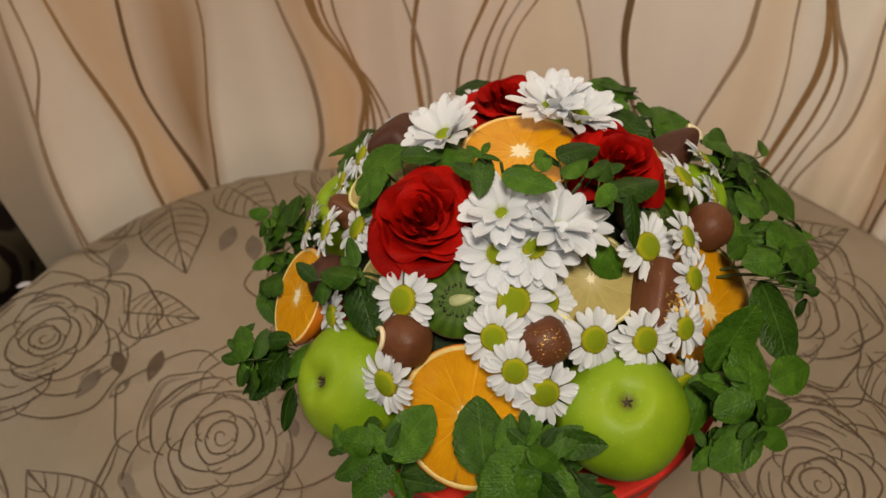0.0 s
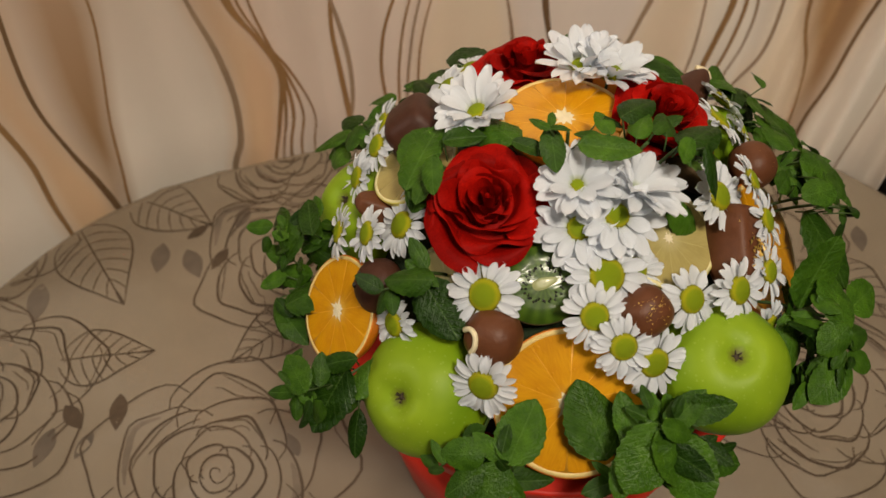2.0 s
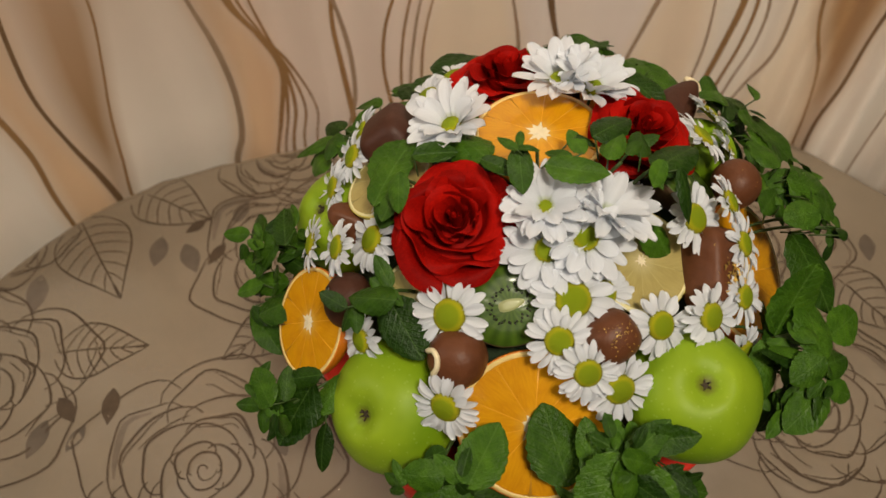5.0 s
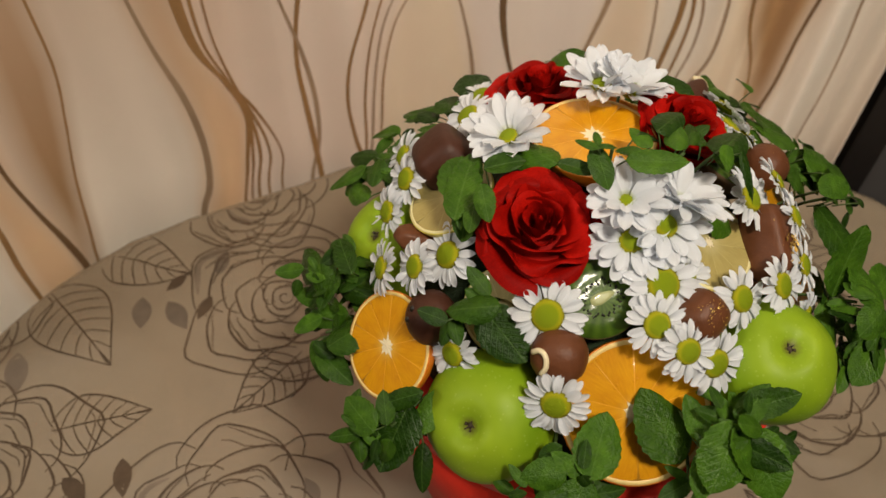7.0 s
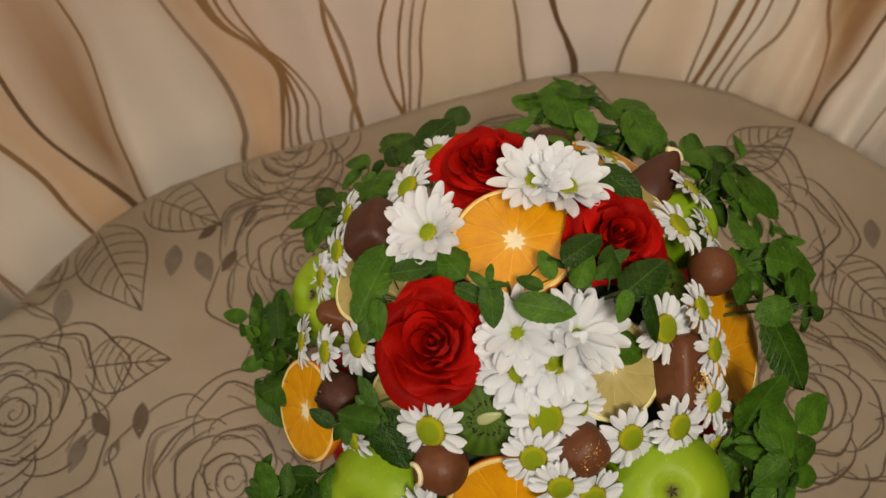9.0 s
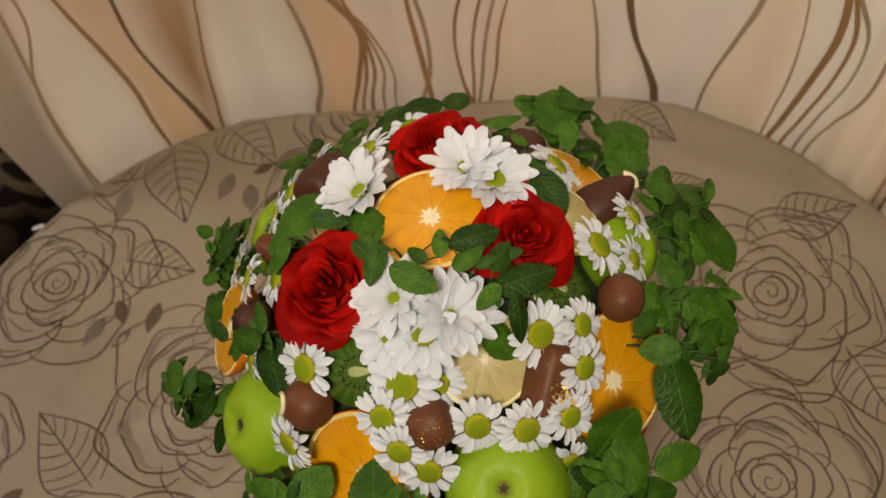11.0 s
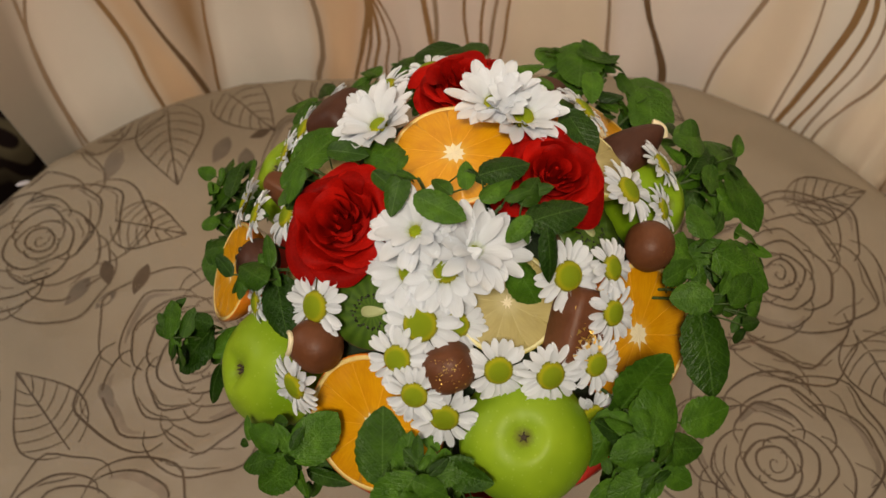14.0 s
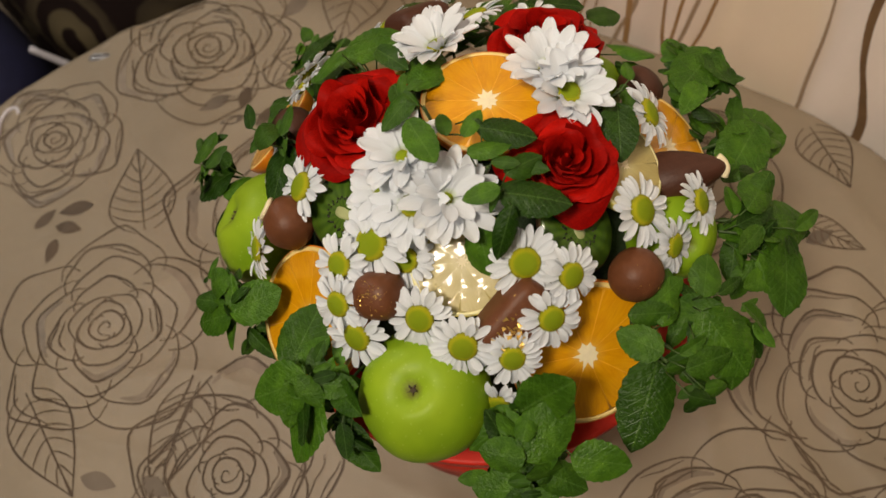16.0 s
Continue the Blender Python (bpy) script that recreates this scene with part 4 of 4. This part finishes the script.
def kiwi(m, size, label, seed):
    ob = thing("kiwi_half", m, label, "kiwi", "kiwi halves")
    rr = random.Random(seed)
    stretch = Matrix.Diagonal((1.0, 0.86, 1, 1))

    def shaped(vf):
        return [tuple(stretch @ Vector(v)) for v in vf[0]], vf[1]
    solid("skin", *shaped(turned([(size * math.cos(a), 0.75 * size * math.sin(a)) for a in np.linspace(-1.5, -0.02, 12)], 40)), KIWI_SKIN, ob)
    solid("flesh", *shaped(turned([(size * 0.99, -0.001), (size * 0.97, 0.0003), (size * 0.6, 0.0008), (size * 0.05, 0.001)], 40)), KIWI, ob)
    core_v, core_f = turned([(size * 0.24, 0.0004), (size * 0.22, 0.0011), (size * 0.12, 0.0013), (size * 0.01, 0.0013)], 20, 3, 0.10)
    solid("core", [(1.25 * x, 0.55 * y, z) for x, y, z in core_v], core_f, KIWI_CORE, ob, "pale core")
    for k in range(42):
        a = 2 * math.pi * (k + rr.uniform(-0.4, 0.4)) / 42
        d = size * rr.uniform(0.34, 0.50)
        v, f = turned([(0.0002, -0.0006), (0.00055, 0.0), (0.00025, 0.0006)], 6)
        tilt = pose(d * math.cos(a), 0.86 * d * math.sin(a), 0.0010, 0, 0, math.degrees(a)) @ pose(0, 0, 0, 0, 90, 0) @ Matrix.Scale(1.2, 4)
        solid("seed", [tuple(tilt @ Vector(p)) for p in v], f, SEED, ob)


KIWI_LABEL = "glazed green kiwi half with black seeds"
kiwi(aimed(-105.0, 52.5, 0.1300, -92, 56, 20), 0.0250, KIWI_LABEL, 1)
kiwi(aimed(3.0, 55.8, 0.1340, 15, 55, 60), 0.0250, KIWI_LABEL, 2)
kiwi(seat(173.0, 42.0, 0.134, 60), 0.0250, KIWI_LABEL, 3)

# ---- chocolates ----


def chocolate(m, shape, material, label):
    ob = thing("chocolate", m, label, "chocolate", "chocolates")
    solid("shell", *shape, material, ob)
    return ob


def flakes(parent, spots, size, seed):
    rr = random.Random(seed)
    for x, y, z in spots:
        v = [(x + size * rr.uniform(-1, 1), y + size * rr.uniform(-1, 1), z + size * rr.uniform(0, 0.9)) for _ in range(4)]
        solid("gold_flake", v, [(0, 1, 2), (0, 2, 3), (0, 3, 1), (1, 3, 2)], GOLD, parent, "tiny gold flake", False)


def crumbs(parent, sx, sy, sz, square, taper, at, spread, count, size, seed):
    """Gold crumbs scattered over the top of a rounded block."""
    rr = random.Random(seed)
    spots = []
    while len(spots) < count:
        x, y = rr.gauss(at[0], spread), rr.gauss(at[1], spread)
        k = abs(x / (sx * (1 - taper))) ** square + abs(y / (sy * (1 - taper))) ** square
        if k < 0.85:
            spots.append((x, y, sz * (1 - k) ** (1 / square) + 0.0003))
    flakes(parent, spots, size, seed)


def drizzle(parent, points, radius):
    solid("drizzle", *tube(smooth_line(points, 14), radius, 8), CREAM, parent, "white chocolate drizzle")


c = chocolate(seat(-115.3, 38.8, 0.1420, 0), lump(0.0160, 0.0152, 0.0140, 2.3, 0.1), CHOC, "round milk chocolate with a white drizzle")
drizzle(c, [(x, y, 0.0003 + 0.0140 * (1 - abs(x / 0.0161) ** 2.3 - abs(y / 0.0153) ** 2.3) ** (1 / 2.3))
            for x, y in ((-0.0135, 0.0015), (-0.0100, 0.0040), (-0.0064, 0.0022), (-0.0050, -0.0033), (-0.0066, -0.0080))], 0.0015)
c = chocolate(seat(-72.5, 45.9, 0.1420, 25), lump(0.0150, 0.0142, 0.0120, 2.7, 0.2), CHOC, "square milk chocolate truffle with gold crumbs")
crumbs(c, 0.0150, 0.0142, 0.0120, 2.7, 0.2, (0.001, 0.002), 0.006, 60, 0.0006, 4)
c = chocolate(seat(-30.5, 45.2, 0.1420, 40), lump(0.0235, 0.0142, 0.0125, 4.5, 0.12), CHOC, "long milk chocolate bar sprinkled with gold flakes")
end = c.matrix_basis.inverted() @ on_dome(-32.9, 42.6, 0.1500)
crumbs(c, 0.0235, 0.0142, 0.0125, 4.5, 0.12, (0.55 * end.x, 0.55 * end.y), 0.0042, 46, 0.0017, 9)
crumbs(c, 0.0235, 0.0142, 0.0125, 4.5, 0.12, (0.0, 0.0), 0.009, 16, 0.0008, 10)
c = chocolate(seat(6.2, 40.8, 0.1475, 0), lump(0.0152, 0.0142, 0.0135, 2.2, 0.1), CHOC, "smooth round milk chocolate with a gold speck")
flakes(c, [(-0.0075, 0.002, 0.0112)], 0.0008, 3)
crumbs(c, 0.0152, 0.0142, 0.0135, 2.2, 0.1, (0.0, 0.0), 0.006, 12, 0.0004, 6)
c = chocolate(aimed(42.5, 38.0, 0.1470, 50, 18), lump(0.0205, 0.0185, 0.0240, 2.2, 0.62), CHOC_DARK, "cone-shaped brown chocolate with a white tip")
drizzle(c, [(0.005, 0.003, 0.0205), (0.0025, 0.0005, 0.0228), (-0.001, -0.002, 0.0235), (-0.004, -0.005, 0.0215)], 0.0022)
chocolate(seat(79.1, 32.8, 0.142), lump(0.0150, 0.0140, 0.0120, 2.4, 0.1), CHOC_DARK, "small round brown chocolate behind white flowers")
chocolate(seat(157.0, 47.5, 0.1430, 30), lump(0.0230, 0.0190, 0.0150, 4.0, 0.2), CHOC_DARK, "large dark brown chocolate at the back")
c = chocolate(seat(-176.0, 37.0, 0.1410, 20), lump(0.0145, 0.0115, 0.0130, 4.0, 0.6), CHOC, "small pointed milk chocolate with a gold speck")
flakes(c, [(-0.006, 0.003, 0.0090)], 0.0012, 5)
c = chocolate(seat(-152.4, 31.0, 0.1435, 0), lump(0.0165, 0.0165, 0.0130, 2.2, 0.1), CHOC_DARK, "round brown chocolate with dark dots")
for x, y in ((-0.0065, 0.003), (-0.0055, -0.0042)):
    v, f = turned([(0.0021, 0.0105), (0.0019, 0.0132), (0.0008, 0.0139)], 10)
    solid("dot", [(px + x, py + y, pz - 0.001) for px, py, pz in v], f, SEED, c, "dark dot")

# ---- mint ----


def leaf_mesh(wide, fold, droop, twist, curl, teeth=9):
    """A quilted, finely toothed mint leaf one unit long along x."""
    rows = 2 * teeth + 3

    def at(i, j):
        q, u = i / (rows - 1), (j - 4) / 4
        s = 0.5 - 0.5 * math.cos(math.pi * q) if q < 0.15 or q > 0.85 else 0.0545 + (q - 0.15) / 0.70 * 0.891
        w = 1.86 * wide * s ** 0.50 * max(0.0, 1 - s) ** 0.62 * (1 - 0.10 * s)
        edge = abs(u) ** 4
        y = u * w * (1 + (0.034 if i % 2 else -0.034) * edge)
        quilt = 0.014 * math.sin(2 * math.pi * 8.3 * (s - 1.0 * abs(y))) * min(1.0, 3 * abs(u)) * (1 - 0.5 * edge)
        z = fold * abs(y) - droop * s * s + quilt + twist * u * s * w - curl * y * y / wide + 0.05 * wide * math.sin(9 * s + 2 * u) * edge
        return (s - 0.04 * edge * (s - 0.5), y, z)
    v, f = grid(rows, 9, at)
    me = bpy.data.meshes.new("leaf")
    me.from_pydata(v, [], f)
    me.materials.append(MINT)
    me.polygons.foreach_set("use_smooth", [True] * len(me.polygons))
    return me


LEAVES = [leaf_mesh(*p) for p in ((0.32, 0.22, 0.16, 0.2, 0.5), (0.34, 0.12, 0.28, -0.4, 0.7), (0.29, 0.40, 0.10, 0.1, 0.2), (0.35, 0.08, 0.34, 0.45, 0.8), (0.31, 0.30, -0.12, -0.3, 0.4),
                                  (0.33, 0.50, 0.22, 0.2, 0.3))]
NARROW = [leaf_mesh(*p) for p in ((0.23, 0.35, 0.22, 0.2, 0.5), (0.25, 0.20, 0.34, -0.4, 0.7), (0.24, 0.50, 0.15, 0.3, 0.2), (0.21, 0.60, 0.40, -0.2, 0.3))]
BROAD = [leaf_mesh(*p) for p in ((0.43, 0.18, 0.14, 0.15, 0.4), (0.46, 0.10, 0.22, -0.2, 0.5), (0.41, 0.28, 0.18, 0.25, 0.3))]
# cut faces and fruit that the smaller leaves leave open: place and reach
CLEARINGS = ((on_dome(-157.0, 19.0, 0.160), 0.046), (on_dome(-128.4, 15.7, 0.150), 0.044), (on_dome(-54.7, 26.1, 0.155), 0.042), (on_dome(-13.4, 28.4, 0.145), 0.054), (on_dome(-93.2, 25.8, 0.142), 0.042),
             (on_dome(25.0, 32.0, 0.160), 0.030))
KINDS = {"b": BROAD, "m": LEAVES, "n": NARROW}


def sprig(seed, leaves, label="fresh green mint sprig with crinkled leaves"):
    """A mint sprig: one stem out of the foam and its leaves, each from base to tip in millimetres from the dome's centre, broad, middling or narrow."""
    rr = random.Random(seed)

    def wild(k):
        return Vector((rr.uniform(-k, k), rr.uniform(-k, k), rr.uniform(-k, k)))
    ends = [(Vector(row[0:3]) / 1000, Vector(row[3:6]) / 1000, row[6]) for row in leaves]
    hub = sum((a for a, _, _ in ends), Vector()) / len(ends)
    root = DOME + hub.normalized() * 0.108
    ob = thing("mint_sprig", Matrix.Translation(root), label, "mint", "mint sprigs")

    def lay(a, x, size, up, kind):
        y = up.cross(x).normalized()
        m = Matrix((x, y, x.cross(y))).transposed().to_4x4()
        m.translation = a - x * 0.04 * size
        linked("leaf", rr.choice(KINDS[kind]), ob, "", m @ Matrix.Diagonal((1.14 * size, 1.14 * size * rr.uniform(0.92, 1.08), size, 1)))
    node = DOME + hub - root
    bend = node * 0.55 + Vector((0, 0, 0.006))
    solid("stem", *tube(smooth_line([(0, 0, 0), tuple(bend), tuple(node)], 7), 0.0010, 6), STEM, ob, "thin brownish green stem")
    for a, b, kind in ends:
        way, out = (b - a), ((a + b) / 2).normalized()
        size = way.length
        x = way.normalized()
        up = (0.5 * out + Vector((0, -0.15, 0.9)) + wild(0.22)).normalized()
        base = DOME + a - root
        lay(base, x, size, up, kind)
        foot = base.lerp(node, 0.4) - out * 0.010
        solid("stalk", *tube([tuple(foot), tuple(base.lerp(foot, 0.4) + up * 0.001), tuple(base + x * 0.02 * size)], 0.0005, 5), STEM, ob)
        # smaller leaves deeper in the sprig, round the stem
        for k in range((3 if a.y < -0.125 else 5 if a.y < 0.06 or a.x < -0.1 else 2) if a.length > 0.14 and a.z < 0.095 else 0):
            deep = base - out * rr.uniform(0.002, 0.018) + wild(0.010)
            if any((root + deep - spot).length < reach for spot, reach in CLEARINGS):
                continue
            turn = Matrix.Rotation(radians((-1, 1, 0.4, -0.7, 0.8)[k] * rr.uniform(45, 130)), 3, up)
            aside = (turn @ x - out * rr.uniform(-0.1, 0.5) + wild(0.3)).normalized()
            lay(deep, aside, min(0.027, max(0.011, size * rr.uniform(0.4, 0.85))), (up + wild(0.45)).normalized(), rr.choice("mmn"))


sprig(40, ((-172, -41, 12, -159, -45, 16, "m"), (-177, -33, 14, -161, -56, 16, "m"), (-181, -25, 15, -179, -48, 8, "n"), (-174, -17, 18, -187, 1, 15, "m"),
           (-173, -17, 29, -191, -18, 20, "m"), (-157, -17, 30, -180, -11, 19, "m"), (-170, -41, 32, -146, -34, 45, "b"), (-169, -7, 33, -187, 5, 26, "m")))
sprig(41, ((-160, -5, 47, -144, -21, 52, "m"), (-149, 5, 49, -156, -12, 43, "m"), (-181, 6, 51, -197, 10, 44, "m"), (-174, -6, 53, -184, 23, 51, "m"),
           (-172, -6, 53, -175, 14, 54, "n"), (-164, -8, 55, -165, 12, 59, "m"), (-160, -4, 58, -174, -21, 48, "m"), (-151, -16, 70, -157, 10, 71, "m")))
sprig(42, ((-148, -112, 54, -161, -92, 56, "b"), (-127, -97, 52, -147, -123, 33, "b"), (-155, -107, 44, -173, -104, 38, "n"), (-156, -105, 38, -158, -117, 31, "m"),
           (-120, -100, 68, -145, -99, 60, "n"), (-124, -111, 45, -107, -94, 58, "m"), (-121, -112, 31, -127, -133, 18, "n"), (-160, -98, 47, -154, -86, 54, "n"),
           (-131, -110, 24, -120, -100, 33, "m")))
sprig(43, ((-78, -83, 116, -103, -77, 112, "m"), (-81, -73, 113, -89, -58, 116, "m"), (-104, -81, 105, -117, -73, 105, "m"), (-100, -76, 100, -99, -89, 96, "m"),
           (-101, -76, 99, -108, -86, 93, "m"), (-83, -71, 98, -67, -99, 91, "b"), (-92, -67, 111, -78, -80, 110, "n")))
sprig(44, ((-77, -147, 31, -86, -140, 34, "m"), (-73, -153, 53, -80, -143, 57, "n"), (-57, -152, 43, -53, -142, 49, "m"), (-54, -157, 55, -72, -167, 47, "m"),
           (-53, -152, 62, -74, -151, 59, "b"), (-48, -154, 37, -65, -142, 41, "m")))
sprig(45, ((-45, -156, 48, -33, -169, 42, "m"), (-42, -156, 57, -59, -175, 44, "b"), (-42, -153, 25, -22, -152, 28, "m"), (-41, -154, 31, -17, -156, 33, "n"),
           (-41, -156, 60, -27, -131, 74, "b")))
sprig(46, ((9, -152, 56, -2, -120, 73, "b"), (13, -157, 78, 21, -152, 80, "n"), (14, -158, 45, 4, -152, 49, "n"), (15, -159, 44, -1, -165, 41, "m"),
           (16, -159, 77, 13, -150, 82, "n"), (18, -155, 72, 12, -175, 62, "m"), (20, -148, 68, 17, -128, 78, "m"), (33, -152, 85, 25, -147, 88, "n"),
           (33, -149, 85, 16, -175, 72, "b")))
sprig(47, ((34, -158, 54, 44, -166, 49, "m"), (35, -148, 81, 54, -132, 86, "m"), (37, -143, 73, 31, -131, 79, "m"), (42, -150, 78, 51, -180, 60, "b"),
           (42, -132, 74, 53, -129, 74, "m"), (50, -151, 60, 66, -144, 62, "n"), (52, -149, 51, 81, -151, 45, "m"), (57, -149, 66, 70, -157, 59, "m"),
           (66, -150, 62, 77, -148, 60, "n")))
sprig(48, ((126, -108, 50, 117, -121, 47, "m"), (148, -98, 55, 128, -119, 53, "b"), (139, -96, 57, 127, -105, 57, "m"), (148, -97, 58, 165, -97, 51, "b"),
           (145, -98, 59, 150, -106, 54, "n"), (143, -90, 66, 166, -79, 61, "m")))
sprig(49, ((151, -74, 72, 173, -57, 69, "b"), (117, -79, 77, 114, -108, 67, "m"), (126, -84, 78, 115, -84, 82, "m"), (119, -78, 81, 131, -56, 112, "m"),
           (138, -94, 84, 135, -62, 95, "b"), (138, -95, 87, 122, -108, 87, "b")))
sprig(50, ((149, -13, 103, 130, -22, 108, "b"), (170, -11, 78, 180, -3, 74, "m"), (153, -9, 81, 162, 5, 79, "m"), (146, -6, 73, 168, -43, 56, "m"),
           (123, -6, 93, 137, 12, 91, "m"), (160, -4, 72, 167, 23, 73, "m"), (161, -4, 85, 170, 19, 83, "m")))
sprig(51, ((167, -3, 74, 181, 0, 69, "m"), (169, -3, 73, 167, -13, 72, "m"), (127, -2, 88, 135, 10, 87, "m"), (154, -2, 89, 157, 13, 90, "n"),
           (173, -1, 73, 180, 10, 71, "m"), (137, 4, 88, 121, 28, 95, "m"), (127, 6, 90, 128, 29, 92, "m")))
sprig(52, ((155, 8, 87, 152, -8, 86, "n"), (147, 25, 86, 182, 23, 72, "b"), (141, 31, 89, 129, 48, 94, "b"), (145, 40, 84, 147, 56, 84, "n"),
           (157, 42, 72, 182, 19, 61, "b"), (166, 49, 65, 180, 49, 59, "m")))
sprig(53, ((132, 72, 74, 143, 69, 71, "n"), (124, 84, 76, 129, 109, 72, "m"), (154, 87, 56, 148, 65, 60, "m"), (142, 88, 62, 175, 89, 49, "b"),
           (118, 89, 74, 105, 100, 77, "m"), (134, 91, 78, 136, 69, 79, "m"), (122, 93, 81, 117, 124, 79, "m"), (131, 97, 67, 146, 129, 58, "b")))
sprig(54, ((136, 99, 56, 149, 93, 52, "m"), (147, 103, 59, 174, 78, 51, "b"), (147, 106, 73, 148, 127, 70, "n"), (135, 106, 68, 136, 81, 70, "n"),
           (139, 106, 53, 144, 85, 53, "m"), (125, 107, 66, 141, 118, 59, "b"), (115, 122, 79, 121, 100, 80, "m")))
sprig(55, ((16, 168, 64, 3, 169, 64, "m"), (21, 161, 66, -1, 176, 62, "m"), (25, 166, 66, 11, 173, 64, "m"), (30, 180, 66, 38, 140, 76, "b"),
           (36, 184, 58, 32, 144, 70, "b"), (36, 176, 65, 29, 192, 61, "n"), (44, 149, 72, 51, 126, 76, "m")))
sprig(56, ((45, 179, 62, 56, 170, 63, "n"), (45, 165, 66, 56, 177, 61, "m"), (52, 146, 52, 69, 152, 48, "b"), (53, 166, 64, 65, 169, 61, "n"),
           (58, 133, 65, 70, 131, 63, "m"), (69, 136, 69, 45, 141, 71, "m")))
sprig(57, ((72, 151, 57, 61, 167, 54, "m"), (74, 144, 57, 96, 178, 44, "b"), (79, 159, 57, 90, 172, 51, "m"), (83, 159, 57, 96, 119, 61, "b"),
           (96, 152, 56, 100, 169, 50, "n"), (104, 138, 53, 96, 154, 52, "m")))
sprig(58, ((-137, 49, 62, -149, 72, 57, "m"), (-135, 80, 61, -160, 76, 52, "m"), (-128, 87, 63, -145, 103, 55, "m"), (-126, 62, 84, -134, 47, 81, "b"),
           (-122, 67, 70, -141, 85, 62, "m"), (-115, 80, 63, -128, 98, 56, "m"), (-113, 124, 45, -126, 110, 43, "m"), (-107, 125, 48, -127, 137, 39, "m"),
           (-105, 85, 63, -119, 107, 56, "m")))
sprig(59, ((-93, 134, 49, -102, 144, 44, "n"), (-88, 81, 78, -107, 97, 71, "b"), (-83, 109, 70, -91, 131, 64, "m"), (-83, 91, 76, -95, 107, 70, "m"),
           (-78, 135, 51, -99, 159, 40, "b"), (-73, 105, 80, -71, 133, 74, "b"), (-65, 107, 93, -46, 134, 91, "b"), (-45, 143, 68, -39, 167, 61, "b"),
           (12, 140, 78, -19, 139, 77, "m")))
sprig(60, ((-33, -9, 139, -56, 19, 139, "m"), (-92, -28, 124, -77, 14, 134, "n"), (-78, -24, 144, -78, -44, 141, "m"), (-72, -5, 136, -51, -3, 140, "m"),
           (-81, -24, 130, -86, -41, 126, "m"), (-86, -16, 126, -90, -32, 122, "n"), (-90, -14, 122, -82, 18, 127, "m"), (-81, -11, 125, -89, -35, 120, "m")))
sprig(61, ((-36, -20, 150, -19, -28, 150, "m"), (-18, -21, 160, -16, -43, 156, "m"), (-19, -27, 165, -28, -19, 166, "n"), (-19, -26, 165, -9, -26, 166, "n"),
           (-18, -25, 165, -17, -15, 166, "n"), (9, -23, 153, -3, -17, 154, "m"), (-5, -35, 163, 22, -41, 162, "m"), (15, -17, 152, 9, -2, 154, "m"),
           (12, -6, 153, 22, -10, 152, "n")))
sprig(62, ((20, -10, 157, 40, 5, 158, "m"), (26, -24, 156, 34, -5, 158, "m"), (36, -18, 153, 45, -9, 153, "m"),
           (43, -5, 145, 55, 1, 145, "m"), (46, -38, 127, 66, -48, 112, "m")))
sprig(63, ((44, -16, 149, 47, 3, 151, "m"), (48, -25, 150, 53, -35, 148, "n"), (50, -26, 150, 74, -5, 150, "m"), (52, -28, 159, 45, -43, 157, "m"),
           (61, -29, 154, 71, -47, 139, "n")))
sprig(64, ((46, 62, 133, 68, 43, 130, "b"), (31, 91, 115, 20, 103, 114, "n"), (28, 89, 109, 48, 92, 106, "m")))
